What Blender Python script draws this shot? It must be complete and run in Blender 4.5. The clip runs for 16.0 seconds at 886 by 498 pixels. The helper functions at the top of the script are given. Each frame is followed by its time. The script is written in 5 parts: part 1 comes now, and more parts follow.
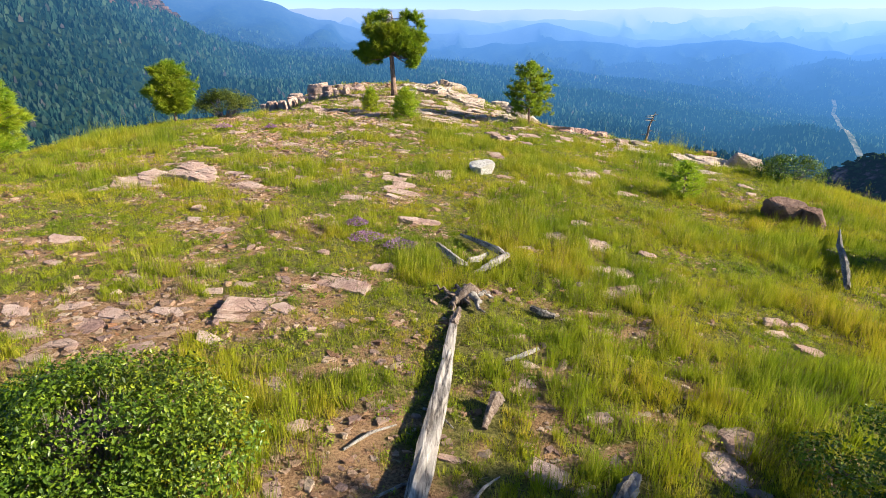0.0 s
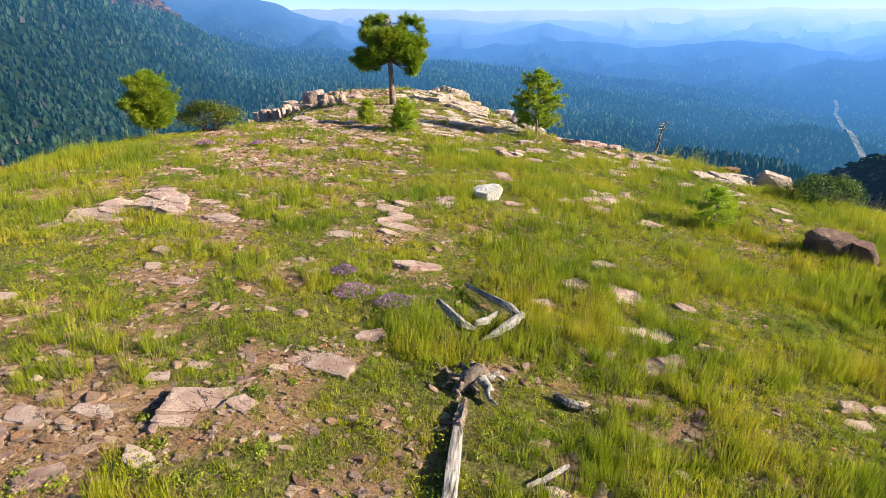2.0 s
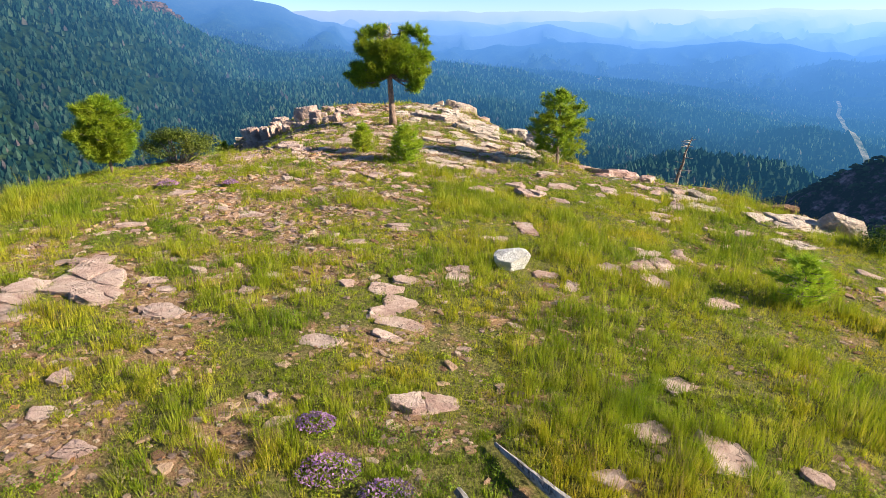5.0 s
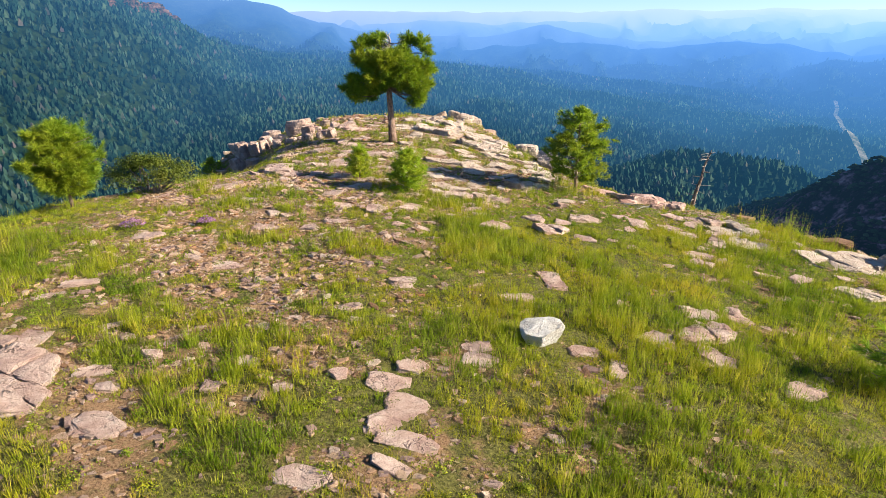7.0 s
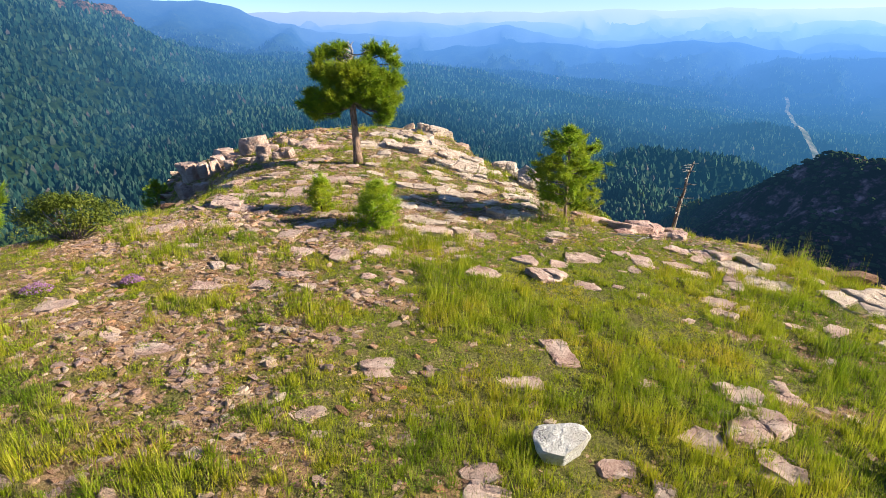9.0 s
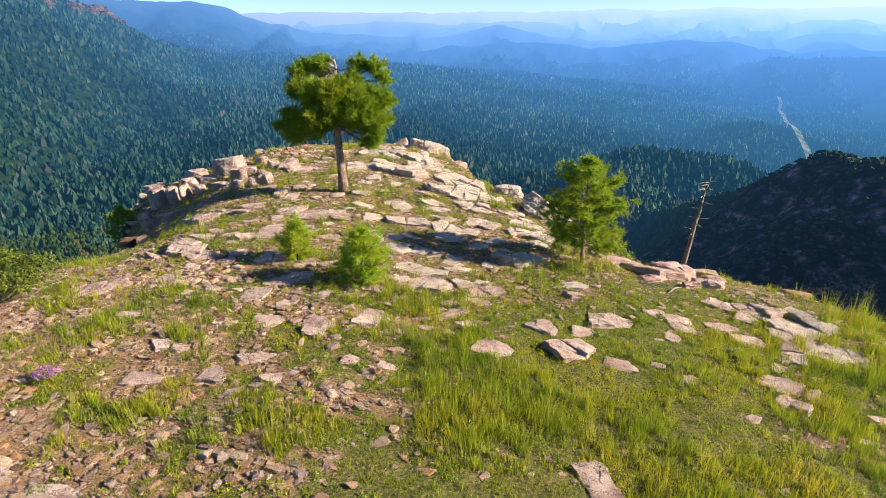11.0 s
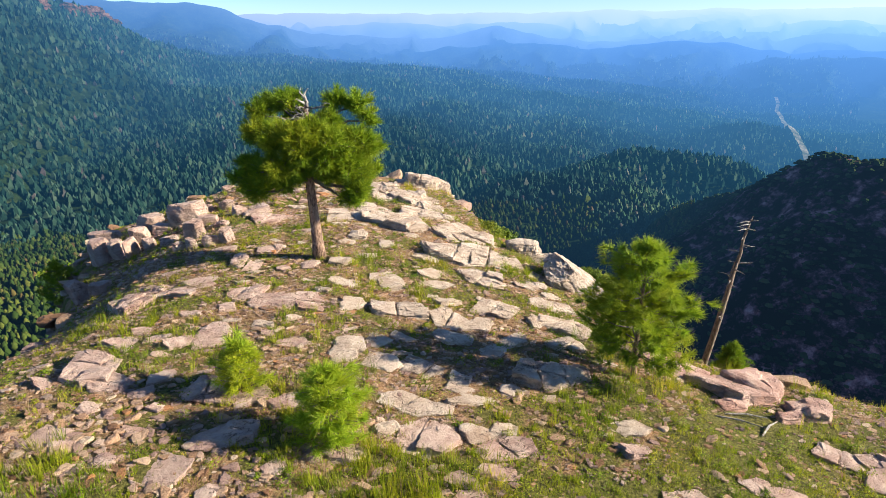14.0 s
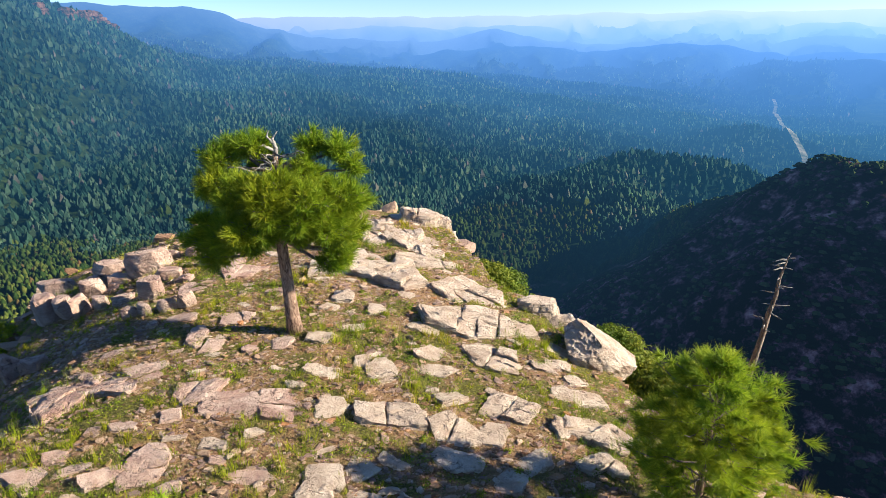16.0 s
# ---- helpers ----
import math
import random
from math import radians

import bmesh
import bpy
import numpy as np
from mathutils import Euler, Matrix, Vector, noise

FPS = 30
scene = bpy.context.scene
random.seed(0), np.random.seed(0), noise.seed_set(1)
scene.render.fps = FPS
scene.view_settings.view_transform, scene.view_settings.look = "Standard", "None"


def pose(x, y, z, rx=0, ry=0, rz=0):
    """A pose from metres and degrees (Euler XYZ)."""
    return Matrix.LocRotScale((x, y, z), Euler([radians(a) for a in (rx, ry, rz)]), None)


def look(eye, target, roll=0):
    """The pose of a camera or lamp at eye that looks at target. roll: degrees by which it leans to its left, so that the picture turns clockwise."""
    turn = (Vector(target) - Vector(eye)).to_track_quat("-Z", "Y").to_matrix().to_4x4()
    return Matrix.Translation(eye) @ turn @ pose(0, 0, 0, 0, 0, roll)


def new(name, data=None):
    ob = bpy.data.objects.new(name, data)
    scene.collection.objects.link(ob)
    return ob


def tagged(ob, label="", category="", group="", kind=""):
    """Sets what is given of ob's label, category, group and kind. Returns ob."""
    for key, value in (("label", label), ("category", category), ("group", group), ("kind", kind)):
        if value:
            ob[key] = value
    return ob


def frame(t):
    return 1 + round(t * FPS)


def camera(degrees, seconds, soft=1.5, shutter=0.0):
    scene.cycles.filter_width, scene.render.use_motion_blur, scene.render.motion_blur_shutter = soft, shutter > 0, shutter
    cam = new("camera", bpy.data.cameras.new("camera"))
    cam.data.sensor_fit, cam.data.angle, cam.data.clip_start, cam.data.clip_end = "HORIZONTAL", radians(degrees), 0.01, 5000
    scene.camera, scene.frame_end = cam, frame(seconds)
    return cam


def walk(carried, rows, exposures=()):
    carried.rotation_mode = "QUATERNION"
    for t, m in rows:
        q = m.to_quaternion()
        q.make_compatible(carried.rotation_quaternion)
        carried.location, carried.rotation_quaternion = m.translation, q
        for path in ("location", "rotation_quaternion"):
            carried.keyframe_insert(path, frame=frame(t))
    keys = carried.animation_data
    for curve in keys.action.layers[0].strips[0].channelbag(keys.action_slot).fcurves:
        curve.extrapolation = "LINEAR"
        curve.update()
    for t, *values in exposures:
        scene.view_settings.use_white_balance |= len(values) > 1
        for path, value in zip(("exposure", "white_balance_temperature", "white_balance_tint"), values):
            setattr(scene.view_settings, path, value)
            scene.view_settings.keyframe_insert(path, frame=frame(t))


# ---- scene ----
cam = camera(72.3, 16.0, soft=0.5)
METRES, EYE, TILT, LEAN, TURN = 20.0, 3.5, -20.5, 0.0, 0.0
ROWS = [
    (0.0, 0.0, 0.0, 0.0, 0.0, 0.0, 0.0),
    (0.5, 0.0001, 0.0204, 0.0098, 0.05, 0.01, 0.01),
    (1.0, -0.0005, 0.0408, 0.0197, 0.07, 0.01, 0.0),
    (1.5, -0.0007, 0.0618, 0.0302, 0.11, 0.03, 0.0),
    (2.0, -0.0002, 0.0842, 0.0411, 0.14, 0.04, -0.01),
    (2.5, -0.0005, 0.1082, 0.0528, 0.16, 0.06, -0.03),
    (3.0, -0.0013, 0.1334, 0.0649, 0.18, 0.09, -0.01),
    (3.5, -0.0017, 0.1591, 0.078, 0.2, 0.09, -0.02),
    (4.0, -0.0044, 0.1852, 0.0912, 0.22, 0.11, -0.03),
    (6.5, -0.0188, 0.3153, 0.1577, 0.36, 0.17, 0.04),
    (7.0, -0.0228, 0.3424, 0.1713, 0.12, 0.18, 0.15),
    (7.5, -0.0267, 0.3696, 0.1846, -0.96, 0.17, 0.67),
    (8.0, -0.0302, 0.3966, 0.1981, -2.15, 0.16, 1.19),
    (8.5, -0.0329, 0.4242, 0.2117, -2.69, 0.16, 1.41),
    (9.0, -0.0343, 0.4522, 0.2254, -3.03, 0.17, 1.56),
    (11.5, -0.0291, 0.6013, 0.3003, -3.61, 0.16, 1.94),
    (12.0, -0.0295, 0.6326, 0.3157, -3.7, 0.16, 1.97),
    (12.5, -0.0283, 0.6641, 0.3313, -3.71, 0.2, 1.96),
    (13.0, -0.024, 0.6957, 0.3478, -3.65, 0.21, 2.01),
    (13.5, -0.0212, 0.728, 0.3655, -3.72, 0.18, 1.98),
    (14.0, -0.0189, 0.7604, 0.3831, -3.74, 0.23, 2.01),
    (14.5, -0.018, 0.7926, 0.4008, -3.8, 0.26, 2.04),
    (15.0, -0.0154, 0.8247, 0.4192, -3.81, 0.28, 2.12),
    (15.5, -0.0122, 0.8561, 0.4364, -3.81, 0.38, 2.17),
    (16.0, -0.0103, 0.8882, 0.4535, -3.85, 0.49, 2.22),
]
walk(cam, [(t, pose(0, 0, EYE, TILT, LEAN, TURN) @ pose(METRES * x, METRES * y, METRES * z, 90 + pitch, roll, yaw)) for t, x, y, z, yaw, pitch, roll in ROWS])

# ---- light ----
SUN_EL, SUN_AZ = 24.0, 100.0          # degrees; azimuth clockwise from +y
world = bpy.data.worlds.new("sky")
scene.world = world
world.use_nodes = True
wn = world.node_tree.nodes
sky = wn.new("ShaderNodeTexSky")
sky.sky_type, sky.sun_disc = "NISHITA", False
sky.sun_elevation, sky.sun_rotation = radians(SUN_EL), radians(SUN_AZ)
sky.altitude, sky.air_density, sky.dust_density, sky.ozone_density = 2000, 0.9, 0.35, 6.0
wn["Background"].inputs["Strength"].default_value = 0.07
world.node_tree.links.new(sky.outputs[0], wn["Background"].inputs["Color"])
sun_data = bpy.data.lights.new("sun", "SUN")
sun_data.energy, sun_data.angle, sun_data.color = 5.0, radians(0.55), (1.0, 0.88, 0.70)
sun = new("sun", sun_data)
_d = Vector((math.sin(radians(SUN_AZ)) * math.cos(radians(SUN_EL)), math.cos(radians(SUN_AZ)) * math.cos(radians(SUN_EL)), math.sin(radians(SUN_EL))))
sun.matrix_world = look(_d * 60, (0, 0, 0))
scene.view_settings.exposure = 1.46


# ---- numpy noise ----
def _hash(ix, iy, seed):
    n = (ix.astype(np.int64) * 374761393 + iy.astype(np.int64) * 668265263 + seed * 1442695041) & 0x7FFFFFFF
    n = ((n ^ (n >> 13)) * 1274126177) & 0x7FFFFFFF
    return ((n ^ (n >> 16)) & 0xFFFF) / 65535.0


def vnoise(x, y, scale, seed=0):
    """Smooth value noise, 0..1."""
    x, y = np.asarray(x, float) / scale, np.asarray(y, float) / scale
    ix, iy = np.floor(x), np.floor(y)
    fx, fy = x - ix, y - iy
    fx, fy = fx * fx * (3 - 2 * fx), fy * fy * (3 - 2 * fy)
    a, b = _hash(ix, iy, seed), _hash(ix + 1, iy, seed)
    c, d = _hash(ix, iy + 1, seed), _hash(ix + 1, iy + 1, seed)
    return (a * (1 - fx) + b * fx) * (1 - fy) + (c * (1 - fx) + d * fx) * fy


def fbm(x, y, scale, octaves=4, seed=0):
    total, amp, norm = 0.0, 1.0, 0.0
    for k in range(octaves):
        total = total + amp * vnoise(x, y, scale / 2 ** k, seed + 17 * k)
        norm, amp = norm + amp, amp * 0.5
    return total / norm


def smooth01(v, lo, hi):
    t = np.clip((v - lo) / (hi - lo), 0, 1)
    return t * t * (3 - 2 * t)


# ---- the land's shape ----
RIM = [(-14, -16), (-13, 5), (-11.4, 14), (-11.3, 19), (-10.2, 22), (-8.4, 23.6), (-7.6, 26), (-7.6, 29), (-8.4, 32),
       (-10.3, 36.6), (-10.7, 38.9), (-6, 39.6), (-2.5, 40.4), (1.0, 40.3), (1.2, 38.0), (1.9, 34.8), (3.3, 32.0), (4.3, 29.2), (5.4, 27.4),
       (6.8, 26.2), (8.0, 25.2), (9.6, 22.6), (11.2, 20.2), (14.5, 16), (18, 6), (19, -16)]


def rim_distance(x, y):
    """Distance outside (+) or inside (-) the rim of the ridge top."""
    x, y = np.asarray(x, float), np.asarray(y, float)
    best, inside = np.full(x.shape, 1e9), np.zeros(x.shape, bool)
    for (x0, y0), (x1, y1) in zip(RIM, RIM[1:] + RIM[:1]):
        dx, dy = x1 - x0, y1 - y0
        t = np.clip(((x - x0) * dx + (y - y0) * dy) / (dx * dx + dy * dy), 0, 1)
        best = np.minimum(best, np.hypot(x - x0 - t * dx, y - y0 - t * dy))
        cross = ((y0 > y) != (y1 > y)) & (x < (x1 - x0) * (y - y0) / ((y1 - y0) if y1 != y0 else 1e-9) + x0)
        inside ^= cross
    return np.where(inside, -best, best)


def top_height(x, y):
    """The ridge top with its falling rim."""
    x, y = np.asarray(x, float), np.asarray(y, float)
    z = np.interp(x, [-14, -8, -5, -2, 0, 2, 4, 6, 9, 14, 20], [0.25, 0.17, 0.06, 0.0, -0.2, -0.36, -0.55, -0.85, -1.12, -1.55, -2.2])
    tip = smooth01(y, 24, 31)
    z_tip = np.interp(x, [-11, -9, -6.5, -5, -2, 0, 2, 4, 6], [-1.9, -1.25, -0.3, 0.0, 0.05, -0.2, -0.45, -0.85, -1.5])
    z = z * (1 - tip) + z_tip * tip
    back = smooth01(y, 33, 38)
    z = z + back * np.interp(x, [-11, -8, -4, 1], [0.45, 0.3, -0.1, -0.1])
    z = z + 0.16 * (fbm(x, y, 4.0, 4, 3) - 0.5) + 0.07 * (fbm(x, y, 0.7, 3, 9) - 0.5)
    d = rim_distance(x, y) + 0.9 * (fbm(x, y, 2.2, 3, 21) - 0.5)
    out = np.maximum(d, 0)
    cliff = smooth01(x, -1, 1.5) * smooth01(y, 26.5, 28.5)
    z = z - cliff * np.clip(out - 0.3, 0, 1.2) * 1.6
    return z - np.where(out < 1.2, 0.3 * out * out, 0.432 + np.where((x > 0) & (y > 20), 1.2, np.where(y > 33, 3.0, np.where(y > 27, 1.9, 1.35))) * (out - 1.2)) - 0.12 * smooth01(d, -1.5, 0)


def gz(x, y):
    return float(top_height(np.array([x]), np.array([y]))[0])


def polar(az, r):
    return (r * math.sin(radians(az)), 10 + r * math.cos(radians(az)))


def crest(x, y, rows, drop):
    """Height of a spur: rows of azimuth, range, crest height; drop: fall per metre beside the crest."""
    best = np.full(x.shape, -1e9)
    pts = [(*polar(a, r), z) for a, r, z in rows]
    for (x0, y0, z0), (x1, y1, z1) in zip(pts, pts[1:]):
        dx, dy = x1 - x0, y1 - y0
        t = np.clip(((x - x0) * dx + (y - y0) * dy) / (dx * dx + dy * dy), 0, 1)
        dist = np.hypot(x - x0 - t * dx, y - y0 - t * dy)
        best = np.maximum(best, z0 + (z1 - z0) * t - drop * np.maximum(np.sqrt(dist * dist + 400) - 20, 0))
    return best


def land_height(x, y):
    """The country round the ridge: flanks, ravine, mountain, valley and far ranges."""
    x, y = np.asarray(x, float), np.asarray(y, float)
    r = np.hypot(x, y - 10)
    az = np.degrees(np.arctan2(x, y - 10))
    floor = -330 + 95 * (1 - smooth01(r, 650, 1500)) * (1 - smooth01(az, 0, 12)) + 150 * (fbm(x, y, 560, 5, 31) - 0.5) * smooth01(r, 500, 1200) * (1 - 0.6 * smooth01(r, 2200, 3600)) - 25 * smooth01(r, 2500, 4000)
    low_hills = 190 * np.clip(fbm(x * 0.6, y, 900, 4, 53) - 0.5, 0, 1) * smooth01(r, 900, 1600)
    z = floor + low_hills
    mount = crest(x, y, [(-52, 1750, 290), (-36, 2000, 210), (-27.5, 2250, 105), (-25.4, 2320, 80), (-24.2, 2380, 22), (-22.4, 2500, -30), (-17.6, 3000, -100), (-14, 3300, -150)], 0.66)
    mount = mount + 90 * (fbm(x, y, 420, 5, 71) - 0.62) * smooth01(mount, -330, -200) * (1 - 0.8 * smooth01(r, 2000, 2400))
    z = np.maximum(z, mount)
    plain = crest(x, y, [(-22.4, 2600, -60), (-17.6, 3100, -96), (-14, 3350, -122), (-10, 3600, -150), (-4, 3700, -190), (4, 3700, -228), (12, 3500, -268), (20, 3200, -300)], 0.12)
    z = np.maximum(z, plain + 125 * (fbm(x, y, 330, 5, 61) - 0.55) * (1 - 0.6 * smooth01(r, 3000, 3600)) - 0.5 * np.maximum(r - 3750, 0))
    hill = crest(x, y, [(75, 700, -20), (52, 680, -60), (41, 650, -96), (36.5, 690, -116), (29.4, 800, -204), (25, 900, -262), (18, 1000, -325), (10, 1100, -350)], 0.86)
    hill = hill + 60 * (fbm(x, y, 150, 5, 81) - 0.5) * smooth01(r, 200, 500)
    z = np.maximum(z, hill)
    spur = np.abs(fbm(x, y, 300, 5, 78) - 0.5)
    blue = crest(x, y, [(-30, 4350, 160), (-23.5, 4300, 172), (-20.5, 4300, 160), (-17, 4300, 150), (-15, 4320, 132), (-12, 4350, 70), (-8, 4400, -10), (-3, 4450, -90)], 0.4)
    z = np.maximum(z, blue - 1.7 * spur * np.maximum(160 - blue, 0) + 40 * (fbm(x, y, 150, 5, 77) - 0.5))
    for rows in ([(15, 1010, -290), (17.2, 1060, -240), (21.6, 1205, -228), (28.6, 1200, -236), (31, 1180, -290)], [(3, 850, -285), (6.1, 880, -262), (13.6, 1000, -236), (20.8, 960, -240), (25.5, 880, -275)]):
        z = np.maximum(z, crest(x, y, rows, 0.42) + 16 * (fbm(x, y, 90, 4, 57) - 0.5))
    for rng, height, seed, width in ((3900, -215, 5, 150), (4120, -140, 6, 130), (4350, -60, 7, 120), (4580, 5, 8, 120), (4800, 92, 11, 110)):
        line = 190 * (fbm(az * 10 + 900, az * 0 + seed * 40, 90, 4, seed) - 0.5) * (0.25 if rng == 4800 else 1.0)
        z = np.maximum(z, height + line - (0.35 + 2.2 * np.abs(fbm(x, y, 260, 5, seed + 3) - 0.5)) * np.abs(r - rng) + 26 * (fbm(x, y, 120, 4, seed + 9) - 0.5))
    d = np.maximum(rim_distance(x, y), 0)
    flank = -8 - d * np.where(x > 0, 0.95, 0.8)
    return np.maximum(z, flank)


# ---- mesh helpers ----
def mesh_arrays(name, verts, tris, mats, smooth=False, index=None):
    me = bpy.data.meshes.new(name)
    verts, tris = np.asarray(verts, np.float32), np.asarray(tris, np.int32)
    me.vertices.add(len(verts))
    me.vertices.foreach_set("co", verts.ravel())
    k = tris.shape[1]
    me.loops.add(tris.size)
    me.loops.foreach_set("vertex_index", tris.ravel())
    me.polygons.add(len(tris))
    me.polygons.foreach_set("loop_start", np.arange(0, tris.size, k, dtype=np.int32))
    for m in mats if isinstance(mats, (list, tuple)) else [mats]:
        me.materials.append(m)
    if index is not None:
        me.polygons.foreach_set("material_index", np.asarray(index, np.int32))
    me.polygons.foreach_set("use_smooth", np.full(len(tris), smooth))
    me.update(calc_edges=True)
    return me


def grid_faces(nu, nv):
    i = np.arange(nu * nv).reshape(nu, nv)
    return np.stack([i[:-1, :-1], i[1:, :-1], i[1:, 1:], i[:-1, 1:]], -1).reshape(-1, 4)


def part(name, me, parent, label=""):
    ob = new(name, me)
    ob.parent = parent
    return tagged(ob, label)


class Bag:
    """Collects vertices and triangles of one mesh."""

    def __init__(self):
        self.v, self.f, self.n = [], [], 0

    def add(self, v, f):
        self.v.append(np.asarray(v, float))
        self.f.append(np.asarray(f, int) + self.n)
        self.n += len(v)

    def mesh(self, name, mat, smooth=False):
        return mesh_arrays(name, np.concatenate(self.v), np.concatenate(self.f), mat, smooth)


def tube(points, radii, sides=8, seed=0, rough=0.0):
    """A closed tapered tube along points: vertices and triangles."""
    rng = np.random.default_rng(seed)
    P, R = np.asarray(points, float), np.asarray(radii, float)
    T = np.gradient(P, axis=0)
    T /= np.linalg.norm(T, axis=1)[:, None] + 1e-9
    ref = np.where(np.abs(T[:, 2:3]) > 0.9, [[1.0, 0, 0]], [[0, 0, 1.0]])
    A = np.cross(T, ref)
    A /= np.linalg.norm(A, axis=1)[:, None] + 1e-9
    B = np.cross(T, A)
    a = np.arange(sides) * 2 * math.pi / sides
    prof = 1 + rough * (rng.random((1, sides)) - 0.5) * 1.4 + rough * (rng.random((len(P), sides)) - 0.5)
    ring = (R[:, None] * prof)[:, :, None] * (np.cos(a)[None, :, None] * A[:, None] + np.sin(a)[None, :, None] * B[:, None]) + P[:, None]
    V = np.concatenate([ring.reshape(-1, 3), P[:1], P[-1:]])
    F, n = [], len(P)
    for i in range(n - 1):
        for j in range(sides):
            p, q = i * sides + j, i * sides + (j + 1) % sides
            F += [(p, q, q + sides), (p, q + sides, p + sides)]
    for j in range(sides):
        F += [((j + 1) % sides, j, n * sides), ((n - 1) * sides + j, (n - 1) * sides + (j + 1) % sides, n * sides + 1)]
    return V, np.array(F)


def bend(p0, p1, n=6, sag=0.0, wob=0.0, seed=0):
    rng = np.random.default_rng(seed)
    t = np.linspace(0, 1, n)[:, None]
    pts = np.asarray(p0, float) * (1 - t) + np.asarray(p1, float) * t
    pts[:, 2] += sag * 4 * (t * (1 - t))[:, 0]
    w = (rng.random((n, 3)) - 0.5) * 2 * wob
    w[0] = 0
    return pts + w


# ---- materials ----
class Nodes:
    def __init__(self, name):
        self.m = bpy.data.materials.new(name)
        self.m.use_nodes = True
        self.t = self.m.node_tree
        self.b = self.t.nodes["Principled BSDF"]
        self.out = self.t.nodes["Material Output"]

    def n(self, kind, **kw):
        nd = self.t.nodes.new("ShaderNode" + kind)
        for k, v in kw.items():
            if k == "op":
                nd.operation = v
            elif k == "blend":
                nd.data_type, nd.blend_type = "RGBA", v
            else:
                nd.inputs[k].default_value = v
        return nd

    def link(self, a, b):
        self.t.links.new(a, b)

    def coord(self, space="Object"):
        return self.n("TexCoord").outputs[space] if space != "World" else self.n("NewGeometry").outputs["Position"]

    def noise(self, scale, detail=4, rough=0.6, at=None, dist=0.0):
        nd = self.n("TexNoise", Scale=scale, Detail=detail, Roughness=rough, Distortion=dist)
        self.link(at if at is not None else self.coord("World"), nd.inputs["Vector"])
        return nd.outputs["Fac"]

    def ramp(self, fac, stops):
        nd = self.n("ValToRGB")
        e = nd.color_ramp.elements
        while len(e) < len(stops):
            e.new(0.5)
        for el, (p, c) in zip(e, stops):
            el.position, el.color = p, (*c, 1) if len(c) == 3 else c
        self.link(fac, nd.inputs["Fac"])
        return nd.outputs["Color"]

    def mix(self, fac, a, b, blend="MIX"):
        nd = self.n("Mix", blend=blend)
        for sock, v in ((nd.inputs[0], fac), (nd.inputs[6], a), (nd.inputs[7], b)):
            if hasattr(v, "links"):
                self.link(v, sock)
            else:
                sock.default_value = (*v, 1) if isinstance(v, tuple) else v
        return nd.outputs[2]

    def math(self, op, a, b=0.0):
        nd = self.n("Math", op=op)
        for sock, v in ((nd.inputs[0], a), (nd.inputs[1], b)):
            if hasattr(v, "links"):
                self.link(v, sock)
            else:
                sock.default_value = v
        return nd.outputs[0]

    def bump(self, fac, strength, dist):
        nd = self.n("Bump", Strength=strength, Distance=dist)
        self.link(fac, nd.inputs["Height"])
        self.link(nd.outputs[0], self.b.inputs["Normal"])

    def done(self, color=None, rough=0.85):
        if color is not None:
            if hasattr(color, "links"):
                self.link(color, self.b.inputs["Base Color"])
            else:
                self.b.inputs["Base Color"].default_value = (*color, 1)
        self.b.inputs["Roughness"].default_value = rough
        self.b.inputs["Specular IOR Level"].default_value = 0.25
        return self.m


def leaf_material(name, dark, light, tip=None, translucent=0.35, rough=0.6, tuft=False):
    """Leaves whose colour varies from one to the next, or from tuft to tuft."""
    s = Nodes(name)
    rnd = s.n("NewGeometry").outputs["Random Per Island"]
    if tuft:
        tone = s.n("Attribute")
        tone.attribute_name = "tone"
        rnd = s.math("ADD", s.math("MULTIPLY", rnd, 0.3), s.math("MULTIPLY", tone.outputs["Fac"], 0.7))
    col = s.ramp(rnd, [(0.0, dark), (0.6, light), (1.0, tip or light)])
    patch = s.noise(1.3, 2)
    col = s.mix(s.ramp(patch, [(0.35, (0, 0, 0)), (0.7, (1, 1, 1))]), col, s.mix(0.5, col, light))
    col = s.mix(1.0, col, s.ramp(s.noise(0.55, 4, 0.65), [(0.36, (0.58, 0.72, 0.58)), (0.5, (1.0, 1.0, 1.0)), (0.62, (1.2, 1.0, 0.95))]), "MULTIPLY")
    s.done(col, rough)
    tr = s.n("BsdfTranslucent")
    s.link(col, tr.inputs["Color"])
    mx = s.n("MixShader", Fac=translucent)
    s.link(s.b.outputs[0], mx.inputs[1])
    s.link(tr.outputs[0], mx.inputs[2])
    s.link(mx.outputs[0], s.out.inputs["Surface"])
    return s.m


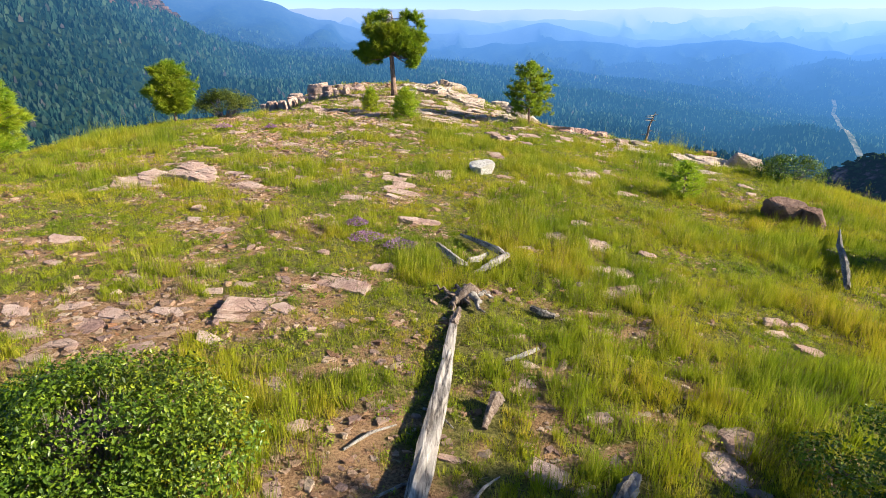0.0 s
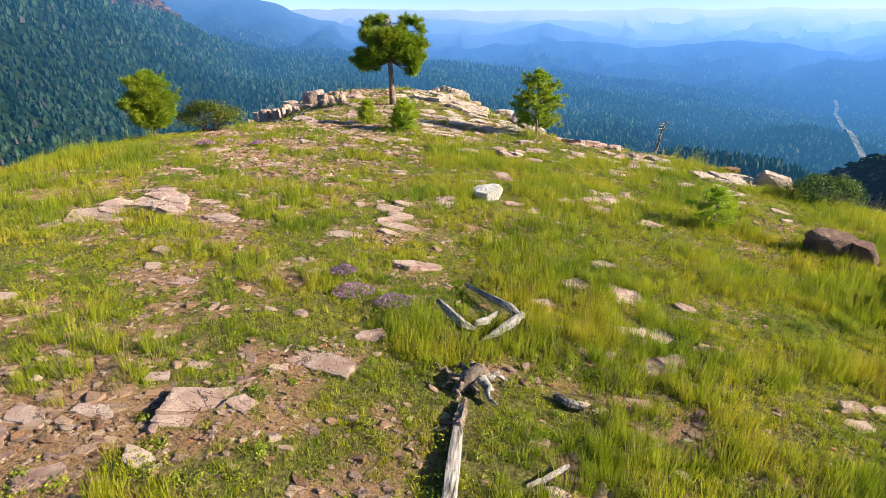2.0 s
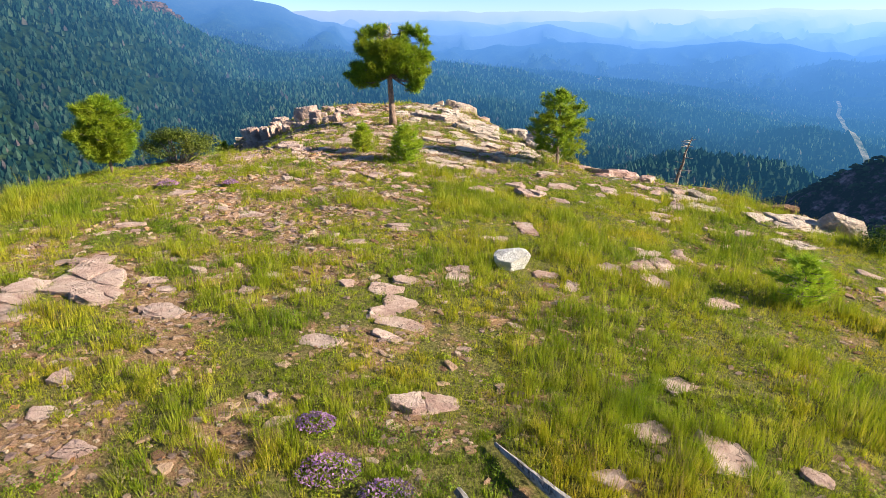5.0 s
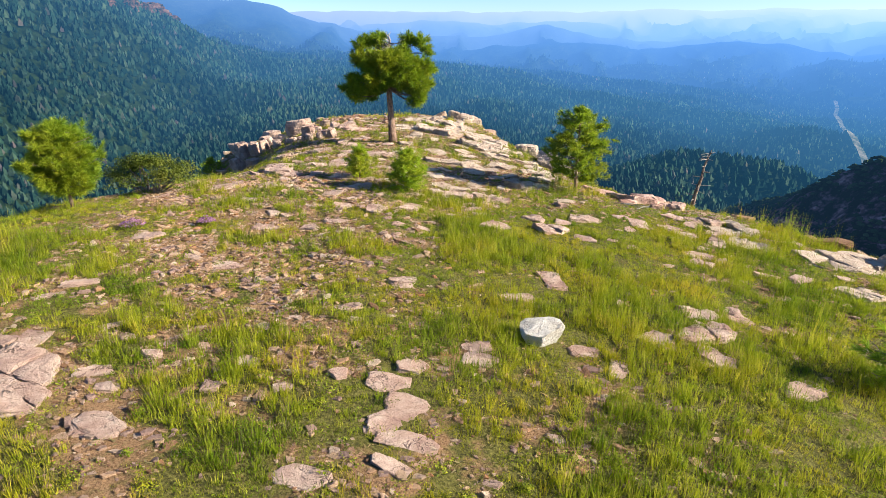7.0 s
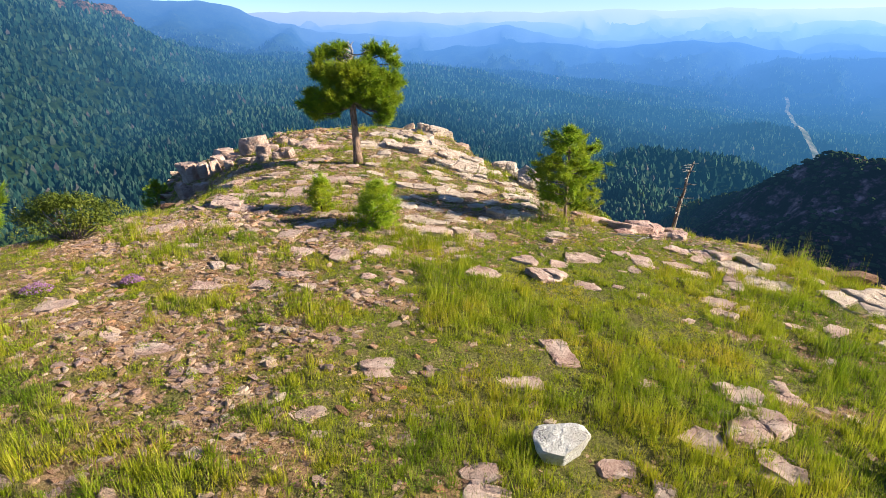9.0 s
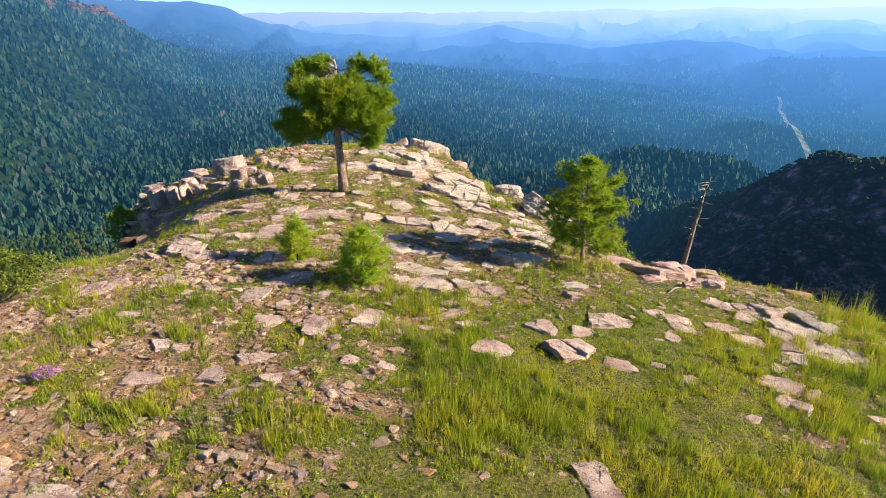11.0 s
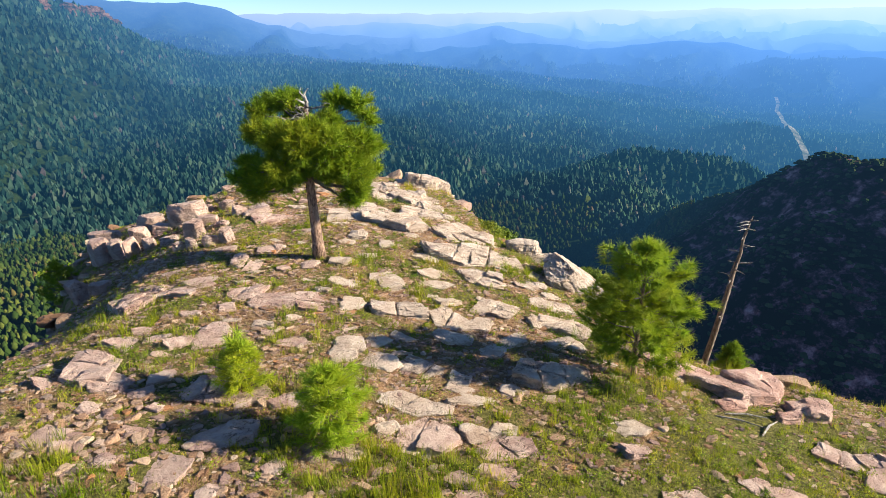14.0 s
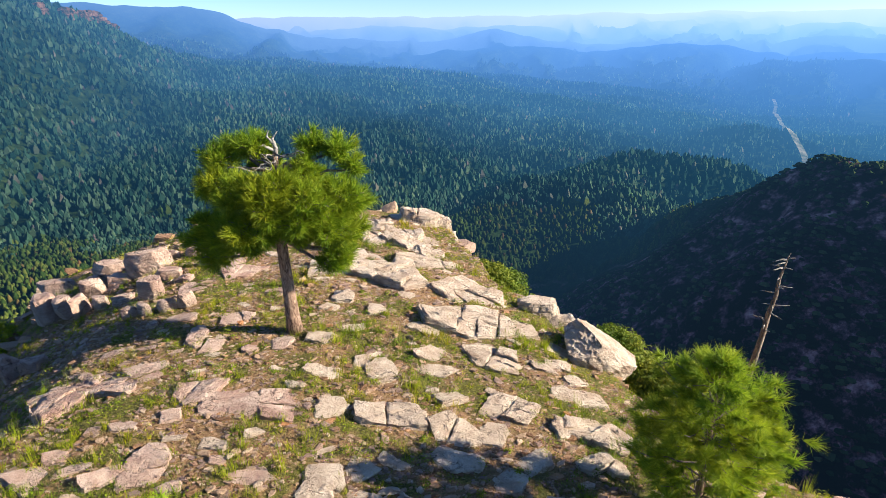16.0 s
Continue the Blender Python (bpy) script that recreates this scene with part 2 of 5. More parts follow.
def rock_material(name, base, pale, stain, dark=(0.07, 0.05, 0.045)):
    """Layered sandstone: warm and pale patches, thin beds, dark specks of lichen."""
    s = Nodes(name)
    at = s.coord("World")
    big = s.noise(2.3, 6, 0.65, at, 0.5)
    col = s.ramp(big, [(0.28, stain), (0.45, base), (0.6, pale)])
    mp = s.n("Mapping")
    mp.inputs["Scale"].default_value = (1.6, 1.6, 16.0)
    mp.inputs["Rotation"].default_value = (0.25, -0.2, 0.0)
    s.link(at, mp.inputs["Vector"])
    beds = s.noise(1.0, 6, 0.7, mp.outputs[0], 0.4)
    col = s.mix(s.ramp(beds, [(0.36, (0.75, 0.75, 0.75)), (0.5, (0, 0, 0))]), col, s.mix(0.6, col, stain))
    fine = s.noise(34, 6, 0.75, at)
    col = s.mix(s.ramp(fine, [(0.32, (0.8, 0.8, 0.8)), (0.44, (0, 0, 0))]), col, s.mix(0.4, col, dark))
    rnd = s.n("ObjectInfo").outputs["Random"]
    col = s.mix(s.math("MULTIPLY", rnd, 0.4), col, pale)
    warp = s.n("VectorMath", op="ADD")
    wob = s.n("TexNoise", Scale=3.0, Detail=4.0)
    s.link(at, wob.inputs["Vector"])
    s.link(at, warp.inputs[0])
    s.link(wob.outputs["Color"], warp.inputs[1])
    turn = s.n("Mapping")
    turn.inputs["Rotation"].default_value = (0.3, -0.25, 0.5)
    turn.inputs["Scale"].default_value = (0.5, 1.8, 2.6)
    s.link(warp.outputs[0], turn.inputs["Vector"])
    cell = s.n("TexVoronoi", Scale=1.9)
    cell.feature = "DISTANCE_TO_EDGE"
    s.link(turn.outputs[0], cell.inputs["Vector"])
    open_part = s.ramp(s.noise(1.7, 3, 0.6, at), [(0.44, (0, 0, 0)), (0.58, (1, 1, 1))])
    crack = s.math("MULTIPLY", s.ramp(cell.outputs["Distance"], [(0.0, (1, 1, 1)), (0.03, (0, 0, 0))]), open_part)
    col = s.mix(s.math("MULTIPLY", crack, 0.75), col, dark)
    h = s.math("ADD", s.math("MULTIPLY", s.noise(13, 9, 0.78, at), 0.7), s.math("MULTIPLY", beds, 0.8))
    h = s.math("SUBTRACT", h, s.math("MULTIPLY", crack, 0.6))
    s.bump(h, 1.0, 0.075)
    return s.done(col, 0.92)


M_rock = rock_material("pink_sandstone", (0.3838, 0.2561, 0.2033), (0.5189, 0.3945, 0.326), (0.2378, 0.1332, 0.117))
M_rockpale = rock_material("pale_quartzite", (0.4061, 0.3153, 0.2424), (0.5318, 0.4423, 0.3569), (0.2804, 0.1882, 0.1321))
M_white = rock_material("white_quartz", (0.52, 0.50, 0.45), (0.60, 0.58, 0.54), (0.40, 0.36, 0.30), (0.28, 0.25, 0.21))
M_brown = rock_material("dark_red_sandstone", (0.162, 0.0918, 0.0648), (0.216, 0.1404, 0.108), (0.108, 0.0594, 0.0432))
M_red = rock_material("rust_red_sandstone", (0.4032, 0.2352, 0.1848), (0.5376, 0.3808, 0.3136), (0.2688, 0.1344, 0.1008))


def ground_material():
    s = Nodes("stony_soil")
    at = s.coord("World")
    cover = s.n("Attribute")
    cover.attribute_name = "cover"
    soil = s.ramp(s.noise(2.5, 6, 0.65, at), [(0.3, (0.1465, 0.0808, 0.037)), (0.5, (0.2539, 0.1472, 0.0704)), (0.68, (0.3613, 0.2232, 0.1144))])
    grit = s.ramp(s.noise(38, 4, 0.7, at), [(0.4, (0.07, 0.04, 0.03)), (0.5, (0.29, 0.175, 0.09)), (0.66, (0.42, 0.29, 0.17))])
    soil = s.mix(0.55, soil, grit)
    litter = s.ramp(s.noise(22, 5, 0.7, at), [(0.35, (0.035, 0.035, 0.01)), (0.5, (0.11, 0.105, 0.022)), (0.68, (0.22, 0.20, 0.055))])
    edge = s.math("ADD", cover.outputs["Fac"], s.math("MULTIPLY", s.math("SUBTRACT", s.noise(6, 5, 0.7, at), 0.5), 1.1))
    col = s.mix(s.ramp(edge, [(0.35, (0, 0, 0)), (0.65, (1, 1, 1))]), soil, litter)
    s.bump(s.noise(26, 7, 0.75, at), 0.9, 0.05)
    return s.done(col, 0.95)


# Share of haze emission painted over the land, by distance up to 4900 m.
HAZE = [(0.0, 0.0), (0.08, 0.0), (0.13, 0.15), (0.19, 0.27), (0.27, 0.42), (0.35, 0.52), (0.58, 0.59), (0.78, 0.64), (0.86, 0.77), (0.95, 0.93)]


def hazed_material(name, make):
    """Land kilometres away: its own colour, with the air's haze painted on as emission."""
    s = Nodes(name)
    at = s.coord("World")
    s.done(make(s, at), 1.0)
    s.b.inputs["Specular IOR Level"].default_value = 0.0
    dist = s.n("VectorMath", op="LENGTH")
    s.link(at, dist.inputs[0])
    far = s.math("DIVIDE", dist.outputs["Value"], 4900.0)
    veil = s.ramp(far, [(p, (v, v, v)) for p, v in HAZE])
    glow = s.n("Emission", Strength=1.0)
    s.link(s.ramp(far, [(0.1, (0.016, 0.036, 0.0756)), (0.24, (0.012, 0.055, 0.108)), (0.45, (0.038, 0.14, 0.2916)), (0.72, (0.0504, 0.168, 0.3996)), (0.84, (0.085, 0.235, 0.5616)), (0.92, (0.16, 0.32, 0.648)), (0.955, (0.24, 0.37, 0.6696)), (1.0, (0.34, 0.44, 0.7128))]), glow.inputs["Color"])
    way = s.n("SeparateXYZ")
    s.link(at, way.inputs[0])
    # The painted haze glows stronger on the sun's side.
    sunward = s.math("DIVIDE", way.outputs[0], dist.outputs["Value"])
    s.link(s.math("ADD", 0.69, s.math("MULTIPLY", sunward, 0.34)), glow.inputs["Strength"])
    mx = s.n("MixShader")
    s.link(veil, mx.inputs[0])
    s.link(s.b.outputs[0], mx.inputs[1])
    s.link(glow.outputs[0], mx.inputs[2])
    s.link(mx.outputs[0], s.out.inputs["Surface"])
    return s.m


def _land_colour(s, at):
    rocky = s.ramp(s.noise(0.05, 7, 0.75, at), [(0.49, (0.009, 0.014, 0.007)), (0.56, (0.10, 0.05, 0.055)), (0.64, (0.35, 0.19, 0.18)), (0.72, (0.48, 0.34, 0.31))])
    woods = s.ramp(s.noise(0.018, 8, 0.75, at), [(0.3, (0.0067, 0.0168, 0.0067)), (0.55, (0.0224, 0.042, 0.014)), (0.75, (0.0672, 0.0784, 0.028))])
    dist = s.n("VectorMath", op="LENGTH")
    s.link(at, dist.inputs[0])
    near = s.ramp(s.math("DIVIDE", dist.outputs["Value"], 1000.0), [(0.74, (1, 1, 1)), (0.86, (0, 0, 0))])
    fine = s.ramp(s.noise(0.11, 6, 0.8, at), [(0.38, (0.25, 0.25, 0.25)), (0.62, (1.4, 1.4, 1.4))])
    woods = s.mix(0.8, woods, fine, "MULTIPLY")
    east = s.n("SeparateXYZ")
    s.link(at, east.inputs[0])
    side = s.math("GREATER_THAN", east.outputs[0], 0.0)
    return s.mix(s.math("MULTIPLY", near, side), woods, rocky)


M_ground = ground_material()
M_land = hazed_material("valley_land", _land_colour)
def _conifer_colour(s, at):
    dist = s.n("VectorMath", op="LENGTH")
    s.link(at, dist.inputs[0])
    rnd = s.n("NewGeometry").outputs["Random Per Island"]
    # The farther woods' ramp, its blue raised to carry some of the haze.
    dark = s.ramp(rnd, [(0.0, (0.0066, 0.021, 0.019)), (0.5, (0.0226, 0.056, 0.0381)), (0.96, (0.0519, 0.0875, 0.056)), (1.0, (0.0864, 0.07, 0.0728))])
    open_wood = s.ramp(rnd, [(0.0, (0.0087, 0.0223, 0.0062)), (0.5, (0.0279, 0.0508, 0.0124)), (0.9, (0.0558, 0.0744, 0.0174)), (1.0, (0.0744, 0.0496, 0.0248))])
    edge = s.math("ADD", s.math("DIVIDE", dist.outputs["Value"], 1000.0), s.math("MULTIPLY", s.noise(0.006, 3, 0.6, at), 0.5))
    # Tone of the stands, with shaded and sunlit slopes painted in by broad noise.
    stand_shade = s.ramp(s.noise(0.0035, 5, 0.65, at), [(0.36, (0.5, 0.55, 0.62)), (0.5, (1.0, 1.0, 1.0)), (0.64, (1.7, 1.5, 1.2))])
    return s.mix(1.0, s.mix(s.math("GREATER_THAN", edge, 1.2), open_wood, dark), stand_shade, "MULTIPLY")


M_wood = hazed_material("far_conifers", _conifer_colour)
M_scrub = hazed_material("hill_scrub", lambda s, at: s.ramp(s.n("NewGeometry").outputs["Random Per Island"], [(0.0, (0.0084, 0.0168, 0.0073)), (0.6, (0.0252, 0.0448, 0.0168)), (1.0, (0.0672, 0.084, 0.0336))]))
M_needle = leaf_material("pine_needles", (0.085, 0.155, 0.008), (0.20, 0.30, 0.014), (0.38, 0.46, 0.03), 0.42)
M_needle_young = leaf_material("young_pine_needles", (0.1485, 0.2565, 0.0125), (0.324, 0.459, 0.025), (0.4995, 0.5805, 0.05), 0.5)
M_needle_sapling = leaf_material("sapling_needles", (0.102, 0.18, 0.0099), (0.24, 0.348, 0.0187), (0.396, 0.48, 0.033), 0.45)
M_leaf = leaf_material("manzanita_leaves", (0.018, 0.04, 0.004), (0.085, 0.15, 0.009), (0.25, 0.33, 0.022), 0.2, 0.35)
M_juniper = leaf_material("juniper_leaves", (0.054, 0.0756, 0.0065), (0.1188, 0.1458, 0.0119), (0.1836, 0.1944, 0.0216), 0.3)
M_oak = leaf_material("oak_leaves", (0.0682, 0.1116, 0.0087), (0.155, 0.2108, 0.0174), (0.2604, 0.2976, 0.031), 0.35)
M_grass = leaf_material("grass_blades", (0.075, 0.13, 0.005), (0.33, 0.37, 0.016), (0.52, 0.45, 0.085), 0.45, 0.6, True)
M_herb = leaf_material("herb_leaves", (0.06, 0.115, 0.005), (0.25, 0.32, 0.016), (0.39, 0.42, 0.033), 0.4)
M_dry = leaf_material("dry_grass", (0.162, 0.1242, 0.0486), (0.243, 0.1944, 0.0864), (0.3132, 0.2592, 0.1404), 0.3)
M_flower = leaf_material("purple_petals", (0.24, 0.11, 0.24), (0.34, 0.18, 0.33), (0.44, 0.30, 0.42), 0.35)


def wood_material(name, dark, mid, pale, scale=(40, 40, 3)):
    s = Nodes(name)
    mp = s.n("Mapping")
    mp.inputs["Scale"].default_value = scale
    s.link(s.coord(), mp.inputs["Vector"])
    grain = s.noise(1.0, 6, 0.65, mp.outputs[0], 0.8)
    col = s.ramp(grain, [(0.36, dark), (0.47, mid), (0.62, pale)])
    blotch = s.noise(2.4, 4, 0.6)
    col = s.mix(s.ramp(blotch, [(0.36, (1, 1, 1)), (0.5, (0, 0, 0))]), col, s.mix(0.5, col, dark))
    s.bump(grain, 0.8, 0.02)
    return s.done(col, 0.85)


M_grey = wood_material("weathered_grey_wood", (0.054, 0.0459, 0.0405), (0.2268, 0.2052, 0.1836), (0.3564, 0.3348, 0.3078), (18.36, 2.16, 18.36))
M_snag = wood_material("dead_brown_wood", (0.0648, 0.0432, 0.0324), (0.1512, 0.108, 0.081), (0.2592, 0.216, 0.1782))
M_bark = wood_material("pine_bark", (0.065, 0.04, 0.03), (0.20, 0.125, 0.09), (0.36, 0.25, 0.185), (26, 26, 7))
M_twig = wood_material("grey_twigs", (0.0648, 0.0486, 0.0432), (0.1404, 0.108, 0.0972), (0.2268, 0.189, 0.1728))
M_darkwood = wood_material("charred_wood", (0.015, 0.013, 0.012), (0.11, 0.10, 0.09), (0.34, 0.31, 0.28))


# ---- the ridge top ----
def cover_at(x, y):
    """How much of the soil is grown over, 0..1."""
    x, y = np.asarray(x, float), np.asarray(y, float)
    c = 0.70 + 0.7 * (fbm(x, y, 2.6, 4, 41) - 0.5) + 1.35 * (fbm(x, y, 0.55, 3, 43) - 0.5) + 0.9 * (fbm(x, y, 0.2, 2, 44) - 0.5)
    bare = np.exp(-(((x + 4.2) / 3.2) ** 2 + ((y - 19.5) / 5.0) ** 2)) * 0.37
    bare += np.exp(-(((x + 4.6) / 1.7) ** 2 + ((y - 6.7) / 1.1) ** 2)) * 0.5
    bare += np.exp(-(((x + 0.9) / 0.7) ** 2 + ((y - 4.3) / 1.3) ** 2)) * 0.4
    bare += np.exp(-(((x + 2.0) / 1.1) ** 2 + ((y - 7.2) / 0.8) ** 2)) * 0.2
    bare += np.exp(-(((x - 2.0) / 1.4) ** 2 + ((y - 4.9) / 0.8) ** 2)) * 0.22
    bare += 0.2 * smooth01(y, 21.5, 24.5) * (x < 9)
    bare -= 0.34 * np.exp(-(((x - 2) / 3.5) ** 2 + ((y - 22) / 2.5) ** 2))
    bare -= 0.3 * smooth01(x, 3.0, 5.0) * smooth01(y, 21, 24) * (1 - smooth01(y, 26.5, 28))
    bare -= 0.15 * smooth01(x, 0, 3) * (1 - smooth01(y, 20, 23))
    bare += 0.14 * smooth01(x, 5, 8) * smooth01(y, 17, 20)
    return np.clip(c - bare, 0, 1)


GX, GY = np.arange(-24, 26.01, 0.21), np.arange(-16, 52.01, 0.21)
gx, gy = np.meshgrid(GX, GY, indexing="ij")
me = mesh_arrays("ground", np.stack([gx, gy, top_height(gx, gy)], -1).reshape(-1, 3), grid_faces(len(GX), len(GY)), M_ground, True)
att = me.attributes.new("cover", "FLOAT", "POINT")
att.data.foreach_set("value", cover_at(gx, gy).ravel().astype(np.float32))
tagged(new("ground", me), "stony ridge top of pinkish soil and low grass", "ground", kind="structure")

# ---- the country round it ----
ang = np.concatenate([np.arange(-52, 56, 0.34), np.arange(56, 308, 2.0)])
rad = np.concatenate([np.array([0.0, 6, 10]), 14 * 1.03 ** np.arange(0, 145), np.arange(1020, 3700, 36), np.arange(3700, 4905, 18)])
ra, aa = np.meshgrid(rad, np.radians(np.append(ang, 308.0)), indexing="ij")
lx, ly = ra * np.sin(aa), 10 + ra * np.cos(aa)
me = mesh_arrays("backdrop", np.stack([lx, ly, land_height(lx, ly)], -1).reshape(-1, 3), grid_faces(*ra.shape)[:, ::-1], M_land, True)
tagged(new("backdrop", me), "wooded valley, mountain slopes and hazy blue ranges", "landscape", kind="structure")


def scatter(n, az0, az1, r0, r1, power, seed):
    rng = np.random.default_rng(seed)
    a = np.radians(rng.uniform(az0, az1, n))
    r = (r0 ** power + (r1 ** power - r0 ** power) * rng.random(n)) ** (1 / power)
    x, y = r * np.sin(a), 10 + r * np.cos(a)
    return x, y, r, rng


def conifers(x, y, rng, size, sides=4, rings=((0.08, 0.7), (0.34, 1.0), (0.68, 0.6))):
    """Many far conifers: ragged crowns, widest low down and blunt at the tip."""
    n = len(x)
    z = land_height(x, y)
    h = size * rng.uniform(0.6, 1.25, n)
    w = h * rng.uniform(0.26, 0.40, n)
    a = np.arange(sides) * 2 * math.pi / sides
    spin = rng.uniform(0, 6.28, n)[:, None] + a[None]
    V = []
    for lo, ww in rings:
        rr = w[:, None] * ww * rng.uniform(0.65, 1.25, (n, sides))
        V.append(np.stack([x[:, None] + rr * np.cos(spin), y[:, None] + rr * np.sin(spin), (z + lo * h)[:, None] + rng.uniform(-0.07, 0.07, (n, sides)) * h[:, None]], -1))
    V.append(np.stack([x, y, z + h], -1)[:, None])
    V = np.concatenate(V, 1)
    k, top = sides, len(rings) * sides
    tri = [t for g in range(len(rings) - 1) for j in range(k) for t in ((g * k + j, g * k + (j + 1) % k, g * k + k + (j + 1) % k), (g * k + j, g * k + k + (j + 1) % k, g * k + k + j))]
    tri += [(top - k + j, top - k + (j + 1) % k, top) for j in range(k)]
    F = (np.arange(n)[:, None, None] * (top + 1) + np.array(tri)[None]).reshape(-1, 3)
    return V.reshape(-1, 3), F


x, y, r, rng = scatter(40000, -42, 42, 930, 2700, 1.25, 5)
zz = land_height(x, y)
keep = (zz < 330) & ~((np.degrees(np.arctan2(x, y - 10)) > 27) & (r < 1050)) & (vnoise(x, y, 60, 91) + rng.random(len(x)) * 0.9 > 0.35)
x, y, near = x[keep], y[keep], r[keep] < 1600
bag = Bag()
bag.add(*conifers(x[near], y[near], rng, 15.0))
bag.add(*conifers(x[~near], y[~near], rng, 16.0, 3, ((0.1, 0.95), (0.5, 0.85))))
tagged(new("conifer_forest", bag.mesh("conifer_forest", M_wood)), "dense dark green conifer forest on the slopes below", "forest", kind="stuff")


x, y, r, rng = scatter(14000, -26, 38, 2650, 3900, 1.4, 15)
V, F = conifers(x, y, rng, 18.0, 3, ((0.1, 0.95), (0.5, 0.85)))
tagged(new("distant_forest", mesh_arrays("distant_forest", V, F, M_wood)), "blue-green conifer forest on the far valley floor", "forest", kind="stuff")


x, y, r, rng = scatter(18000, -44, 27, 380, 980, 1.6, 25)
keep = ~((np.degrees(np.arctan2(x, y - 10)) > 5) & (r < 760))
V, F = conifers(x[keep], y[keep], rng, 9.0, 4, ((0.15, 0.8), (0.42, 1.0), (0.78, 0.55)))
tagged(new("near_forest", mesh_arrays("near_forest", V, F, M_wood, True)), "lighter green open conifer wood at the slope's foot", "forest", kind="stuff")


def blobs(x, y, z, size, rng, flat=0.7):
    """Many low shrub clumps: rough eight-sided domes."""
    n = len(x)
    a = np.arange(6) * math.pi / 3
    ring = np.stack([np.cos(a), np.sin(a), np.zeros(6)], -1)
    unit = np.concatenate([ring, ring[::2] * 0.75 + [0, 0, 0.6], [[0, 0, 0.95]]])
    tri = np.array([(0, 1, 6), (1, 2, 7), (1, 7, 6), (2, 3, 7), (3, 4, 8), (3, 8, 7), (4, 5, 8), (5, 0, 6), (5, 6, 8), (6, 7, 9), (7, 8, 9), (8, 6, 9)])
    V = unit[None] * (size * rng.uniform(0.5, 1.3, n))[:, None, None] * rng.uniform(0.65, 1.3, (n, 10, 3)) * [1, 1, flat]
    V = V + np.stack([x, y, z], -1)[:, None]
    return V.reshape(-1, 3), (np.arange(n)[:, None, None] * 10 + tri).reshape(-1, 3)


x, y, r, rng = scatter(16000, 2, 52, 220, 1150, 1.3, 8)
zz = land_height(x, y)
keep = (fbm(x, y, 45, 3, 93) + rng.random(len(x)) * 0.5 > 0.62) & ~((np.degrees(np.arctan2(x, y - 10)) < 25) & (r > 700))
V, F = blobs(x[keep], y[keep], zz[keep], 3.4, rng)
tagged(new("hillside_scrub", mesh_arrays("hillside_scrub", V, F, M_scrub)), "dark oak scrub on the shaded hillside", "shrubs", kind="stuff")


# a pale track cut through the valley woods
t = np.linspace(0, 1, 40)
turns = [polar(a, r) for a, r in ((32.2, 3500), (32.5, 3000), (33.0, 2450), (33.5, 2060), (34.6, 1760), (36.0, 1540))]
cx, cy = (np.interp(t * 5, np.arange(6), [p[k] for p in turns]) for k in (0, 1))
cx = cx + 9 * np.sin(t * 17)
M_track = hazed_material("pale_track", lambda s, at: s.ramp(s.noise(0.03, 5, 0.7, at), [(0.4, (0.0648, 0.0864, 0.0486)), (0.6, (0.27, 0.2484, 0.1944))]))
side = np.stack([cx[:, None] + np.array([[-12, 12]]), cy[:, None] + np.array([[-6, 6]])], -1)
tz = land_height(side[..., 0], side[..., 1]) + 24
tagged(new("track", mesh_arrays("track", np.concatenate([side, tz[..., None]], -1).reshape(-1, 3), grid_faces(40, 2), M_track)), "pale cleared track through the valley woods", "track", kind="structure")


# ---- rocks ----
BALLS = {}


def unit_ball(level):
    if level not in BALLS:
        bm = bmesh.new()
        bmesh.ops.create_icosphere(bm, subdivisions=level, radius=1.0)
        BALLS[level] = (np.array([v.co[:] for v in bm.verts]), np.array([[v.index for v in f.verts] for f in bm.faces]))
        bm.free()
    return BALLS[level]


def rock_arrays(seed, size, level=3, planes=16, flat=0.75, strata=0.0, rough=0.05):
    """A broken, faceted block: a ball cut by planes, then roughened."""
    rng = np.random.default_rng(seed)
    V, F = unit_ball(level)
    N = rng.normal(size=(planes, 3))
    N[:3] = [[0, 0, 1], [0.12 * rng.normal(), 0.12 * rng.normal(), 1], [0, 0, -1]]
    N[3:9, 2] *= 0.25
    N /= np.linalg.norm(N, axis=1)[:, None]
    D = rng.uniform(0.45, 0.82, planes)
    D[0], D[1], D[2] = flat * 0.75, flat * 0.8, 0.7
    for n, d in zip(N, D):
        V = V - n[None] * np.maximum(V @ n - d, 0)[:, None] * 0.97
    q = V * 2.3 + seed * 3.7
    bumps = np.stack([fbm(q[:, 0] + k * 31, q[:, 1] + q[:, 2] * 1.7, 1.0, 3, k) - 0.5 for k in range(3)], -1)
    V = V + bumps * rough * 3
    if level > 3:
        q = V * 6.0 + seed
        pit = np.abs(fbm(q[:, 0] + q[:, 2], q[:, 1] - q[:, 2] * 0.7, 1.0, 4, seed) - 0.5) * 2
        V = V * (1 - 0.03 * np.clip(0.2 - pit, 0, 1) / 0.2)[:, None] * (1 + 0.03 * (pit - 0.3))[:, None]
    if strata:
        bed = V[:, 2] * 5.5 + 0.8 * (V[:, 0] * rng.uniform(-0.4, 0.4) + V[:, 1] * rng.uniform(-0.4, 0.4)) + 40
        step = _hash(np.floor(bed), np.floor(bed) * 0 + seed, 7) - 0.5
        V[:, :2] *= (1 + strata * step)[:, None]
    span = V.max(0) - V.min(0)
    V = (V - (V.max(0) + V.min(0)) / 2) / span * np.asarray(size)
    return V, F


